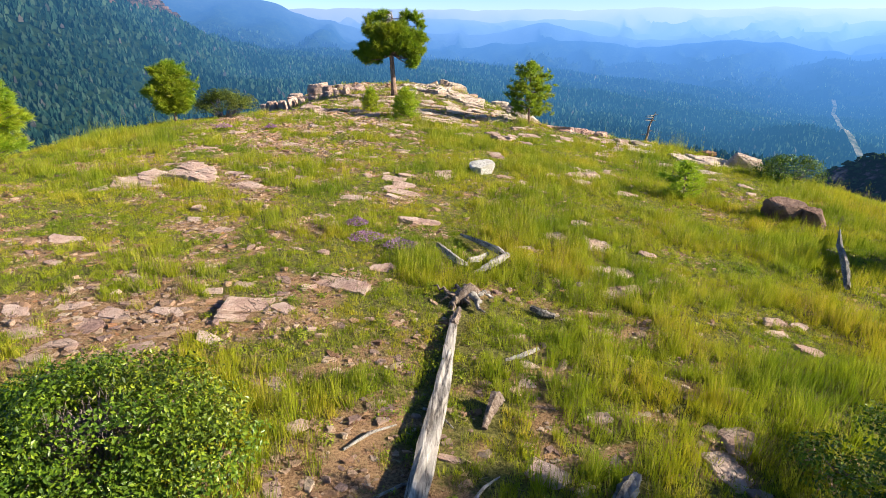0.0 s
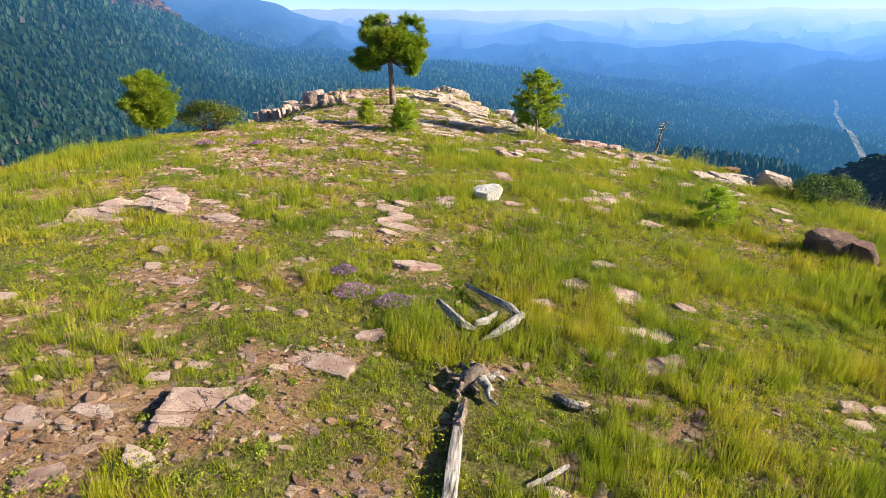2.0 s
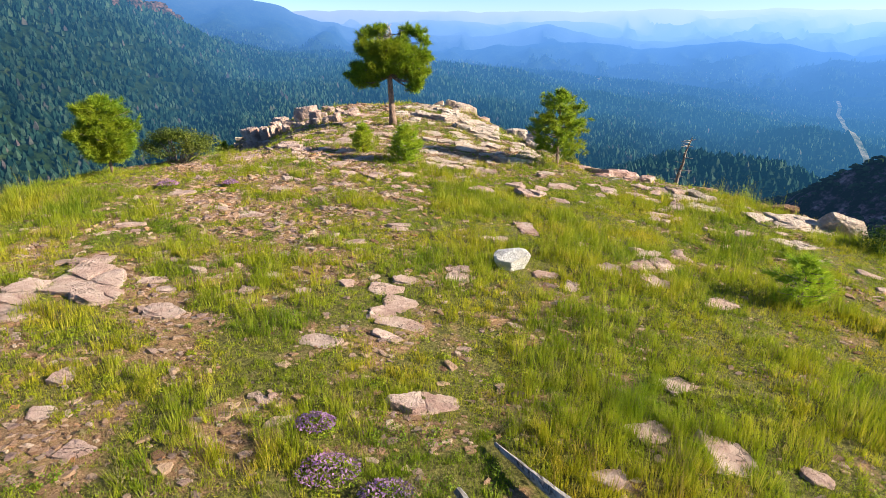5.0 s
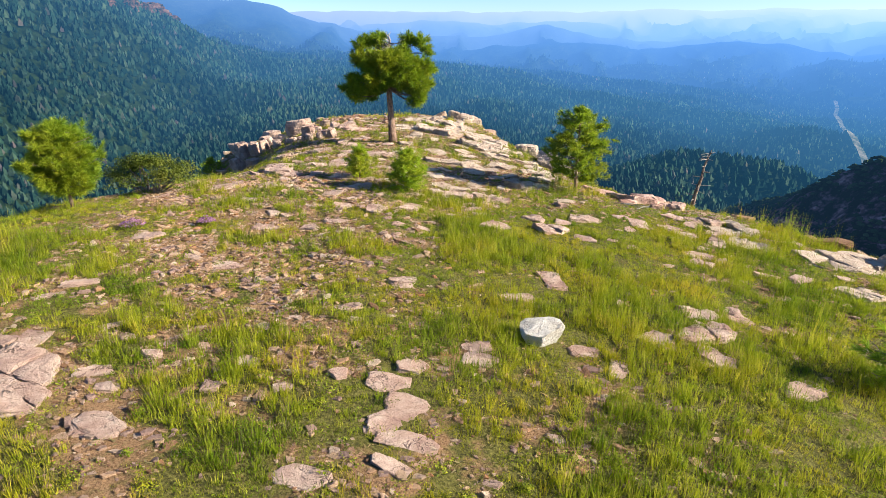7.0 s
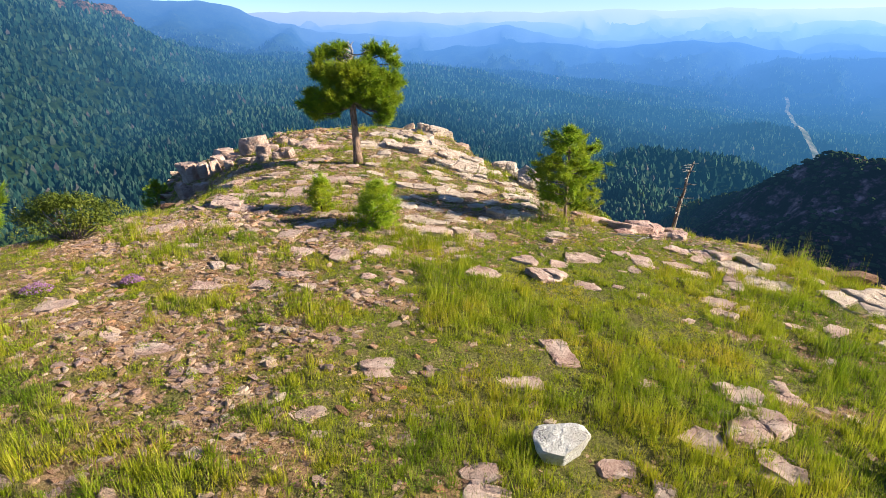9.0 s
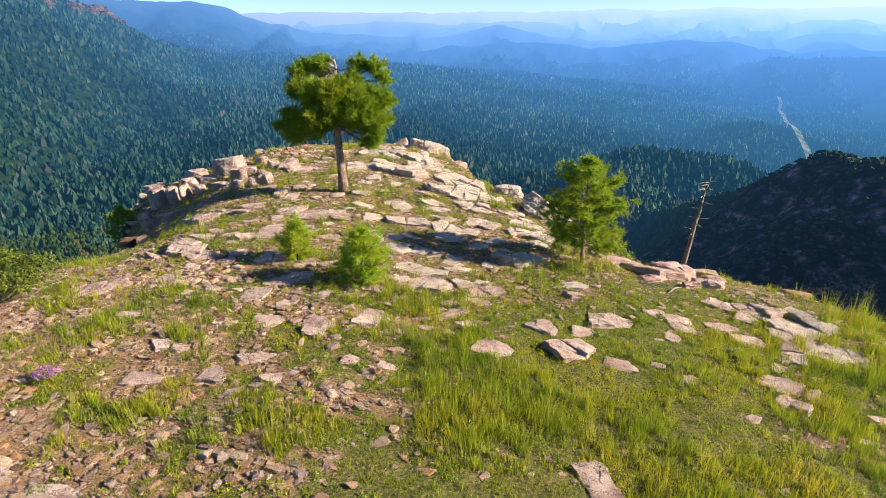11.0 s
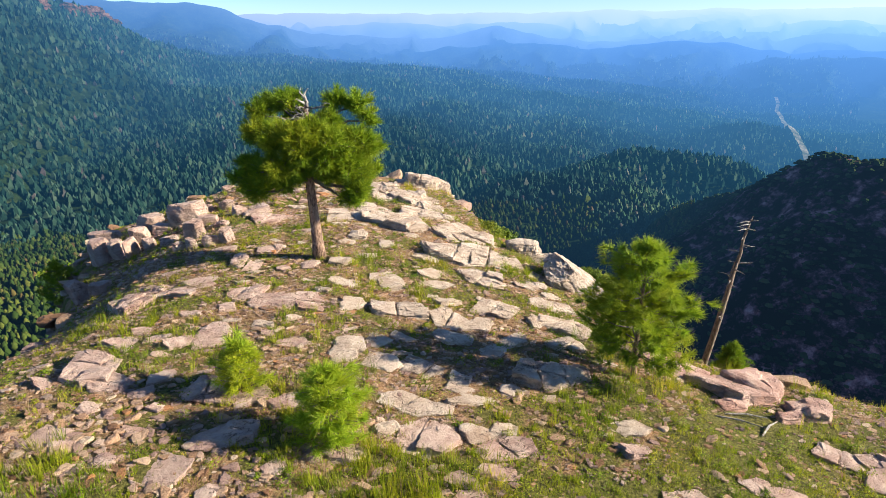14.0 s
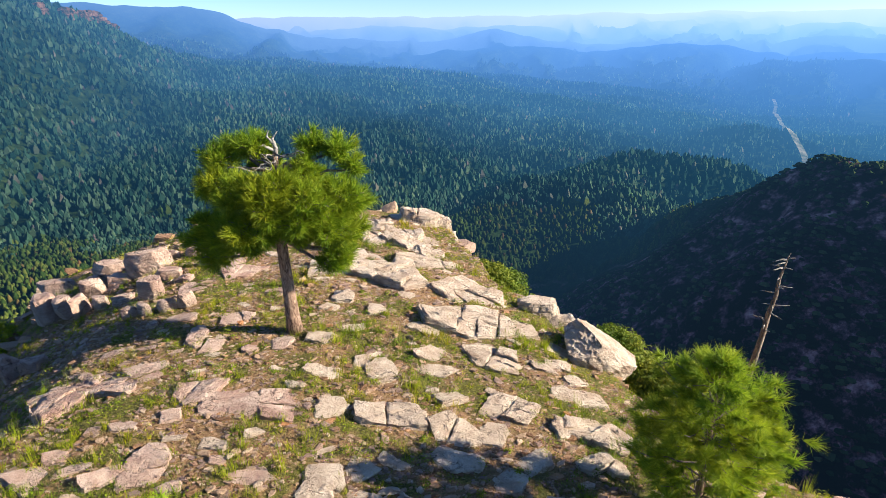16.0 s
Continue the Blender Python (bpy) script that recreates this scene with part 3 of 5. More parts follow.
def clip_outline(P, n, d):
    """The part of a convex outline on the near side of a line."""
    out = []
    for a, b in zip(P, np.roll(P, -1, 0)):
        fa, fb = a @ n - d, b @ n - d
        if fa <= 0:
            out.append(a)
        if fa * fb < 0:
            out.append(a + (b - a) * fa / (fa - fb))
    return np.array(out)


def outline_area(P):
    q = np.roll(P, -1, 0)
    return 0.5 * abs((P[:, 0] * q[:, 1] - q[:, 0] * P[:, 1]).sum())


def slab_arrays(seed, w, d, h, pieces=1, root=0.16, taper=0.0):
    """A bedded slab: an angular outline split along joints, each piece with worn edges, a notched bed and an uneven top."""
    rng = np.random.default_rng(seed)
    P = np.array([(-1, -1), (1, -1), (1, 1), (-1, 1)]) * [w / 2, d / 2]
    m = int(rng.integers(3, 6))
    for k in range(m):
        a = (k + rng.uniform(0.1, 0.9)) * 2 * math.pi / m
        n = np.array([math.cos(a) / w, math.sin(a) / d])
        n /= np.linalg.norm(n)
        P = clip_outline(P, n, np.abs(n * [w / 2, d / 2]).sum() * rng.uniform(0.5, 0.88))
    parts = [P]
    slant = rng.uniform(-0.35, 0.35)
    while len(parts) < pieces:
        parts.sort(key=outline_area)
        Q = parts.pop()
        span = Q.max(0) - Q.min(0)
        a = (0.0 if span[0] > span[1] else math.pi / 2) + slant + rng.normal() * 0.2
        n = np.array([math.cos(a), math.sin(a)])
        t = Q @ n
        cut = t.min() + (t.max() - t.min()) * rng.uniform(0.34, 0.66)
        gap = rng.uniform(0.002, 0.012)
        parts += [R for R in (clip_outline(Q, n, cut - gap), clip_outline(Q, -n, -cut - gap)) if len(R) > 2]
    bag = Bag()
    step = max(0.045, w / 24)
    tilt = rng.normal(size=2) * 0.04
    for Q in parts:
        edge = []
        for a, b in zip(Q, np.roll(Q, -1, 0)):
            k = max(1, int(np.linalg.norm(b - a) / step))
            edge += [a + (b - a) * t for t in np.arange(k) / k]
        edge = np.array(edge)
        c = edge.mean(0)
        size = math.sqrt(outline_area(Q)) + 0.02
        hh = h * rng.uniform(0.62, 1.12)
        lean = tilt + rng.normal(size=2) * 0.06
        notch = min(0.02, size * 0.05)
        rows = [(0.06 * size, -root), (0.02 * size, 0.1 * hh), (-notch * 0.3, 0.36 * hh), (-notch * rng.uniform(0.5, 1.6), 0.42 * hh), (-notch * 0.4, 0.5 * hh),
                (-0.02 * size - taper * 0.4, 0.84 * hh), (-0.07 * size - taper, 0.97 * hh), (-0.22 * size - taper, 1.0 * hh), (-0.36 * size - taper, 1.01 * hh)]
        out = edge - c
        reach = np.linalg.norm(out, axis=1)[:, None] + 1e-6
        V = []
        drop_way = rng.uniform(0, 6.28)
        drop_off = rng.uniform(0.05, 0.4) * size
        for r, (off, z) in enumerate(rows):
            f = np.clip(1 + off / reach, 0.12, 1.3)
            xy = c + out * f
            xy = xy + (np.stack([vnoise(xy[:, 0] * 9 + 40, xy[:, 1] * 9 + r * 1.7, 1.0, seed), vnoise(xy[:, 0] * 9 + 80, xy[:, 1] * 9 - r * 1.7, 1.0, seed)], -1) - 0.5) * 0.13 * min(size, 0.5)
            zz = z + (fbm(xy[:, 0] + 20, xy[:, 1] + 20, 0.22, 3, seed + 5) - 0.5) * min(0.05, 0.35 * hh + 0.008) * (1 if r > 4 else 0.5 if r else 0)
            if r > 4:
                zz = zz + xy @ lean
                zz = zz - np.where((xy - c) @ [math.cos(drop_way), math.sin(drop_way)] > drop_off, 0.22 * hh, 0)
            V.append(np.column_stack([xy, zz]))
        k = len(edge)
        V.append(np.array([[*c, V[-1][:, 2].mean()]]))
        i, F = np.arange(k), []
        for r in range(len(rows) - 1):
            a, b = r * k + i, r * k + (i + 1) % k
            F += [np.stack([a, b, b + k], -1), np.stack([a, b + k, a + k], -1)]
        a = (len(rows) - 1) * k
        F.append(np.stack([a + i, a + (i + 1) % k, np.full(k, a + k)], -1))
        bag.add(np.concatenate(V), np.concatenate(F))
    return np.concatenate(bag.v), np.concatenate(bag.f)


def slope(x, y, r):
    """The ground's fall at a place, in degrees about x and about y."""
    return math.degrees(math.atan2(gz(x, y + r) - gz(x, y - r), 2 * r)), -math.degrees(math.atan2(gz(x + r, y) - gz(x - r, y), 2 * r))


ROCKS = []


def on_rock(x, y):
    """Whether places lie on one of the stones."""
    hit = np.zeros(np.shape(x), bool)
    for a, b, w, d in ROCKS:
        hit |= ((x - a) / w) ** 2 + ((y - b) / d) ** 2 < 0.17
    return hit


def rocks(seed, mat, name, label, group, rows, tip=(0, 0), form="slab", grow=1.0):
    """Rocks of one kind, each sunk in the ground: x, y, width, depth and height above the soil. Forms: slab, shelf, block or boulder."""
    rng = np.random.default_rng(seed)
    for k, (x, y, w, d, h) in enumerate(rows):
        w, d, h = w * grow, d * grow, h * grow
        if form == "slab" and any((x - a) ** 2 + (y - b) ** 2 < (0.3 * (w + ww) / 2) ** 2 for a, b, ww, _ in ROCKS):
            continue
        fall = slope(x, y, max(0.3, 0.45 * w))
        if form == "slab":
            d, h = (d + 0.55 * h, max(0.05, 0.42 * h)) if h > 0.3 * w else (d, max(0.03, 0.7 * h))
            V, F = slab_arrays(seed + k, w * 1.12, d * 1.15, h, int(min(7, max(1, w * d / 0.2))))
            turn = pose(x, y, gz(x, y) - 0.25 * h, 0.9 * fall[0] + rng.uniform(-2, 3), 0.9 * fall[1] + rng.uniform(-1, 4), rng.uniform(-40, 40))
        elif form == "shelf":
            V, F = slab_arrays(seed + k, w * 1.1, d * 1.1, h, 2 if w > 1 else 1, 0.4)
            turn = pose(x, y, gz(x, y), 0.5 * fall[0], 0.5 * fall[1] + rng.uniform(-3, 3), rng.uniform(-20, 20))
        elif form == "block":
            V, F = slab_arrays(seed + k, w * 1.1, max(d, 0.6 * w) * 1.1, h, 1, 0.2, 0.03 * w)
            turn = pose(x, y, gz(x, y) - 0.04, rng.uniform(-6, 16), rng.uniform(-24, 4), rng.uniform(-35, 35))
        else:
            tall = h * 1.35 + 0.12
            V, F = rock_arrays(seed + k, (w * 1.06, d * 1.06, tall), 5 if w > 1.2 else 4, 11, rng.uniform(0.75, 1.0), 0.03, 0.02)
            turn = pose(x, y, gz(x, y) + h - tall / 2, rng.uniform(3, 10) + tip[0], 0.6 * fall[1] + rng.uniform(1, 8) + tip[1], rng.uniform(-14, 14))
        ROCKS.append((x, y, w, d))
        ob = new(name, mesh_arrays(name, V, F, mat, False))
        ob.matrix_world = turn
        tagged(ob, label, "rock", group)


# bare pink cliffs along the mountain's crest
M_cliff = hazed_material("pink_cliffs", lambda s, at: s.ramp(s.noise(0.05, 6, 0.7, at), [(0.38, (0.027, 0.027, 0.0162)), (0.5, (0.162, 0.081, 0.054)), (0.66, (0.2592, 0.162, 0.1242))]))
for k, (az, rr, w, h) in enumerate([(-22.9, 2390, 70, 56), (-23.4, 2350, 60, 50), (-23.9, 2310, 60, 60), (-24.6, 2270, 50, 54), (-25.6, 2210, 56, 50), (-27.2, 2110, 56, 46)]):
    V, F = rock_arrays(700 + k, (w, w * 0.6, h), 5, 13, 0.9, 0.3, 0.1)
    cx, cy = polar(az, rr)
    ob = new("cliff", mesh_arrays("cliff", V, F, M_cliff))
    ob.matrix_world = pose(cx, cy, float(land_height(np.array([cx]), np.array([cy]))[0]) + h * 0.02, 0, 0, 30 + 9 * k)
    tagged(ob, "bare pinkish cliff high on the wooded mountain", "cliff", "mountain cliffs")


# ---- trees ----
def needles(bag, p, d, n, length, spread, rng, width=0.012):
    """A brush of n pine needles at p round the way d."""
    v = rng.normal(size=(n, 3)) * spread + np.asarray(d)[None]
    v /= np.linalg.norm(v, axis=1)[:, None]
    L = length * rng.uniform(0.65, 1.1, n)[:, None]
    side = np.cross(v, rng.normal(size=(n, 3)))
    side /= np.linalg.norm(side, axis=1)[:, None] + 1e-9
    root = np.asarray(p)[None] + v * 0.01 - np.asarray(d)[None] * rng.uniform(0, 0.5, n)[:, None] * length
    V = np.stack([root - side * width / 2, root + side * width / 2, root + v * L], 1)
    bag.add(V.reshape(-1, 3), np.arange(3 * n).reshape(-1, 3))


def lone_pine(x, y):
    """The flat-topped pine with foliage in heavy pads round a bare dead leader."""
    rng = np.random.default_rng(12)
    base = tagged(new("pine_tree"), "weathered pine with a bare grey leader above bushy green pads", "tree")
    base.matrix_world = pose(x, y, gz(x, y) - 0.05)
    P = np.array([(0, 0, 0), (-0.02, 0, 0.5), (-0.05, 0, 1.1), (-0.08, 0, 1.8), (-0.09, 0.02, 2.6), (-0.06, 0, 3.3), (-0.02, 0, 3.7)])
    bag = Bag()
    bag.add(*tube(P, [0.17, 0.135, 0.118, 0.11, 0.095, 0.075, 0.05], 12, 3, 0.12))
    part("trunk", bag.mesh("trunk", M_bark, True), base, "reddish brown furrowed bark")
    bag = Bag()
    bag.add(*tube([(-0.03, 0, 3.5), (0.0, -0.02, 3.78), (-0.05, 0, 3.95), (0.05, 0.02, 4.08)], [0.05, 0.04, 0.028, 0.01], 7, 4, 0.2))
    bag.add(*tube([(-0.03, 0, 3.86), (-0.14, -0.04, 4.0), (-0.1, 0, 4.1)], [0.03, 0.022, 0.008], 6))
    bag.add(*tube([(0.0, 0, 3.72), (-0.2, -0.1, 3.85), (-0.3, -0.12, 3.83)], [0.035, 0.025, 0.008], 6))
    for k in range(12):
        a = rng.uniform(2.6, 6.8)
        L = rng.uniform(0.4, 0.9)
        bag.add(*tube(bend((-0.03, 0, rng.uniform(3.3, 3.7)), (L * math.cos(a), L * math.sin(a), 3.55 + rng.uniform(-0.1, 0.3)), 6, 0, 0.06, k), np.linspace(0.022, 0.006, 6), 5))
    part("dead_leader", bag.mesh("dead_leader", M_grey, True), base, "bleached bare dead leader with forked twigs")
    pads = [(-0.67, 0.1, 4.1, 0.36), (-1.37, 0.0, 3.8, 0.36), (-1.0, 0.3, 4.0, 0.34), (0.62, 0.2, 4.02, 0.36), (1.22, 0.1, 3.92, 0.38), (1.5, 0.0, 3.6, 0.3),
            (-1.4, -0.3, 3.3, 0.46), (-0.8, -0.75, 3.2, 0.5), (-0.2, -1.0, 2.95, 0.48), (0.55, -0.8, 3.05, 0.52), (1.3, -0.3, 3.0, 0.5), (1.55, 0.1, 2.75, 0.36),
            (1.0, -0.5, 2.35, 0.5), (1.35, 0.1, 2.2, 0.42), (1.05, 0.0, 1.75, 0.34), (0.35, -0.9, 2.65, 0.42), (-0.7, -0.9, 2.5, 0.5), (-1.2, -0.5, 2.3, 0.5),
            (-1.65, 0.1, 2.3, 0.4), (-1.25, 0.2, 1.95, 0.4), (-0.8, -0.3, 2.05, 0.4), (-1.2, 0.8, 2.9, 0.5), (0.2, 1.1, 3.0, 0.5), (1.0, 0.9, 2.7, 0.5), (-0.3, 1.0, 2.3, 0.5), (-0.5, 0.6, 3.6, 0.4), (0.5, -0.2, 3.5, 0.34), (-1.85, -0.1, 2.5, 0.26), (0.6, 0.3, 2.05, 0.4), (1.15, -0.3, 1.7, 0.32), (0.35, -0.45, 2.3, 0.4), (-0.45, -0.5, 2.3, 0.4), (0.0, -0.9, 3.4, 0.42), (0.9, -0.6, 2.7, 0.45), (-1.95, 0.1, 2.0, 0.42), (-1.6, -0.3, 1.75, 0.4), (-1.2, 0.5, 1.7, 0.4), (0.95, -0.3, 1.45, 0.34), (-0.3, -1.0, 3.2, 0.45)]
    crown = Bag()
    for k, (px, py, pz, pr) in enumerate(pads):
        px, py, pz, pr = px * 0.84 + 0.1, py * 0.9, 2.88 + (pz - 2.9) * 0.86, pr * 0.88
        z0 = max(2.1, min(3.4, pz - 0.2))
        limb = Bag()
        limb.add(*tube(bend((-0.07, 0, z0), (px, py, pz - 0.1), 7, -0.06, 0.05, k), np.linspace(0.05, 0.014, 7), 6, k))
        for j in range(int(92 * (pr / 0.45) ** 2)):
            d = rng.normal(size=3)
            d /= np.linalg.norm(d)
            d[2] = d[2] * 0.85 + 0.12
            q = np.array([px, py, pz - 0.06]) + d * pr * rng.uniform(0.4, 1.0) * np.array([1.12, 1.12, 0.95])
            needles(crown, q, d * 0.8 + np.array([px, py, 0]) * 0.14 + [0, 0, 0.3], 38, 0.225, 0.62, rng, 0.0155)
            if j % 4 == 0:
                limb.add(*tube(bend((px, py, pz - 0.08), q, 4, 0, 0.03, j), np.linspace(0.014, 0.006, 4), 4))
        part("limb", limb.mesh("limb", M_twig, True), base)
    part("crown", crown.mesh("crown", M_needle), base, "long bright green needle brushes in pads")
    return base


def young_pine(name, x, y, h, r, seed, label, mat=None, clear=0.15, dense=1.0, lean=(0, 0), top=0.9, needle=0.16, shape=0.8, group="", trunk=0.035, gap=0.17):
    """A young pine: whorls of upswept limbs with needle brushes; shape 0 is round, 1 a cone."""
    rng = np.random.default_rng(seed)
    base = tagged(new(name), label, "tree", group)
    base.matrix_world = pose(x, y, gz(x, y) - 0.03, lean[0], lean[1], rng.uniform(0, 360))
    stem = bend((0, 0, 0), (0, 0, h * 0.95), 9, 0, 0.02 * h / 2, seed)
    bag = Bag()
    bag.add(*tube(stem, np.linspace(trunk * h / 1.6, 0.01, 9), 8, seed, 0.1))
    part("trunk", bag.mesh("trunk", M_bark, True), base, "grey-brown scaly trunk")
    limbs, crown = Bag(), Bag()
    rows = max(6, int(h / gap))
    for k in range(rows):
        t = clear + (1 - clear) * k / (rows - 1)
        cone = max(0.0, (1 - t) / (1 - clear))
        ball = math.sqrt(max(0.02, 1 - (2 * (1 - cone) - 0.9) ** 2 * 0.9))
        reach = r * (shape * cone ** 0.8 + (1 - shape) * ball) + 0.04
        for j in range(max(4, int(6 * dense))):
            a = j * 2 * math.pi / max(4, int(6 * dense)) + k * 1.1 + rng.uniform(-0.4, 0.4)
            R = reach * rng.uniform(0.65, 1.12)
            z0 = t * h * 0.92
            tip = (R * math.cos(a), R * math.sin(a), z0 + 0.28 * R + rng.uniform(-0.05, 0.08))
            limb = bend((0, 0, z0), tip, 6, -0.04 * R, 0.03 * R, seed + k * 9 + j)
            limbs.add(*tube(limb, np.linspace(0.006 + 0.012 * R, 0.004, 6), 5))
            way = np.array([math.cos(a), math.sin(a), 0.45])
            m = max(3, int(R / 0.13 * dense))
            for u in np.linspace(0.5, 1.0, m):
                q = np.array(limb[0]) * (1 - u) + np.array(limb[-1]) * u + rng.normal(size=3) * 0.045 * (1 + R)
                needles(crown, q, way + rng.normal(size=3) * 0.35, int(46 * dense), needle, 0.75, rng, 0.012 if needle > 0.195 else 0.0095)
    for k in range(5):
        needles(crown, stem[-1] - [0, 0, 0.05 * k], (0, 0, 1), 24, needle, 0.45, rng, 0.009)
    part("branchwork", limbs.mesh("branchwork", M_twig, True), base, "thin grey branches")
    part("crown", crown.mesh("crown", mat or M_needle), base, "bushy green needles")
    return base


def leaves(P, D, size, rng):
    """Small pointed leaves at P, each facing about D: vertices and triangles."""
    n = len(P)
    D = D + rng.normal(size=(n, 3)) * 0.55
    D /= np.linalg.norm(D, axis=1)[:, None]
    U = np.cross(D, rng.normal(size=(n, 3)))
    U /= np.linalg.norm(U, axis=1)[:, None] + 1e-9
    W = np.cross(D, U)
    s = (size * rng.uniform(0.6, 1.25, n))[:, None]
    V = np.stack([P - U * s * 0.5, P + W * s * 0.27 + D * s * 0.06, P + U * s * 0.55, P - W * s * 0.27 + D * s * 0.06], 1)
    F = (np.arange(n)[:, None, None] * 4 + np.array([[0, 1, 2], [0, 2, 3]])).reshape(-1, 3)
    return V.reshape(-1, 3), F


def shrub(name, x, y, rx, ry, h, seed, label, mat, count=9000, leaf=0.035, bald=None, crest_z=None, lumps=26, category="shrub", group=""):
    """A domed shrub: a cage of stems carrying leaf clumps with gaps between them."""
    rng = np.random.default_rng(seed)
    base = tagged(new(name), label, category, group)
    base.matrix_world = pose(x, y, gz(x, y) - 0.03)
    if crest_z is not None:
        h = crest_z - gz(x, y)
    tall = min(h, 1.7)
    stems = Bag()
    Ps, Ds = [], []
    for k in range(lumps):
        a, e = rng.uniform(0, 2 * math.pi), math.asin(rng.uniform(0.05, 1.0))
        c = np.array([rx * 0.72 * math.cos(a) * math.cos(e), ry * 0.72 * math.sin(a) * math.cos(e), h - tall * (0.78 - 0.55 * math.sin(e))]) * np.array([rng.uniform(0.8, 1.1)] * 2 + [1.0])
        stems.add(*tube(bend((0.15 * rx * math.cos(a), 0.15 * ry * math.sin(a), 0), c, 6, 0.05, 0.05, k), np.linspace(0.022, 0.008, 6), 5))
        m = count // lumps
        d = rng.normal(size=(m, 3))
        d /= np.linalg.norm(d, axis=1)[:, None]
        d[:, 2] = np.abs(d[:, 2]) * 0.9 - 0.15
        clump = 0.3 + 0.12 * rng.random()
        P = c + d * np.array([rx * clump, ry * clump, tall * 0.36]) * (rng.random((m, 1)) ** 0.35)
        sub = vnoise(P[:, 0] * 7 + 50 + k, P[:, 1] * 7 + P[:, 2] * 9, 1.0, seed) > 0.42
        Ps.append(P[sub])
        Ds.append(d[sub])
    P, D = np.concatenate(Ps), np.concatenate(Ds)
    ok = P[:, 2] > 0.02
    if bald:
        ok &= ((P[:, 0] - bald[0]) / bald[2]) ** 2 + ((P[:, 1] - bald[1]) / bald[3]) ** 2 > rng.uniform(0.3, 1.2, len(P))
        for k in range(150):
            a, q = rng.uniform(0, 6.28), rng.random() ** 0.5
            bx, by = bald[0] + bald[2] * q * math.cos(a), bald[1] + bald[3] * q * math.sin(a)
            stems.add(*tube(bend((bx * 0.8, by * 0.8, h * 0.3), (bx, by, h * rng.uniform(0.55, 0.85)), 4, 0, 0.05, k), [0.007, 0.006, 0.004, 0.002], 4))
    bag = Bag()
    bag.add(*leaves(P[ok], D[ok] + [0, 0, 0.35], leaf, rng))
    part("branchwork", stems.mesh("branchwork", M_twig), base, "thin bare grey-brown stems")
    part("foliage", bag.mesh("foliage", mat), base)
    return base


def snag_tree(x, y, z):
    """The dead standing trunk with short broken stubs."""
    rng = np.random.default_rng(4)
    base = tagged(new("dead_tree"), "dead leaning pine trunk with short broken stubs", "tree")
    base.matrix_world = pose(x, y, z)
    foot = gz(x, y) - z - 0.3
    P = np.array([(0.16 * foot, 0, foot), (-0.1, 0, -1.0), (0.06, 0, 0.0), (0.26, 0, 1.1), (0.44, 0, 2.2), (0.66, 0.1, 3.3), (0.82, 0.2, 4.2), (1.05, 0.3, 4.9), (1.12, 0.4, 5.4), (1.42, 0.6, 6.1), (1.5, 0.6, 6.3)])
    R = [0.19, 0.145, 0.13, 0.12, 0.11, 0.095, 0.08, 0.065, 0.055, 0.036, 0.012]
    bag = Bag()
    bag.add(*tube(P, R, 9, 4, 0.2))
    part("trunk", bag.mesh("trunk", M_snag, True), base)
    for k in range(22):
        t = rng.uniform(0.36, 0.93) * (len(P) - 1)
        i = int(t)
        p = P[i] + (P[i + 1] - P[i]) * (t - i)
        a, L = rng.uniform(0, 6.28), rng.uniform(0.2, 0.6)
        bag = Bag()
        bag.add(*tube(bend(p, p + [L * math.cos(a), L * math.sin(a), rng.uniform(-0.06, 0.08)], 4, 0, 0.02, k), [0.035, 0.026, 0.018, 0.006], 5))
        part("branch_stub", bag.mesh("branch_stub", M_grey, True), base)
    return base


# ---- dead wood ----
def timber(name, pts, radii, mat, label, seed, sides=12, rough=0.28, category="log", fine=5):
    """A weathered log: a fluted, tapering, slightly twisted tube."""
    P, R = np.asarray(pts, float), np.asarray(radii, float)
    t = np.linspace(0, len(P) - 1, (len(P) - 1) * fine + 1)
    P2 = np.stack([np.interp(t, np.arange(len(P)), P[:, k]) for k in range(3)], -1)
    R2 = np.interp(t, np.arange(len(P)), R)
    V, F = tube(P2, R2, sides, seed, rough)
    ROCKS.extend((p[0], p[1], 0.3, 0.3) for p in P2[::2])
    ob = new(name, mesh_arrays(name, V - P[0], F, mat, False))
    ob.matrix_world = Matrix.Translation(P[0])
    return tagged(ob, label, category)


def lie(points, lift=0.05):
    return [(x, y, gz(x, y) + dz + lift) for x, y, dz in points]


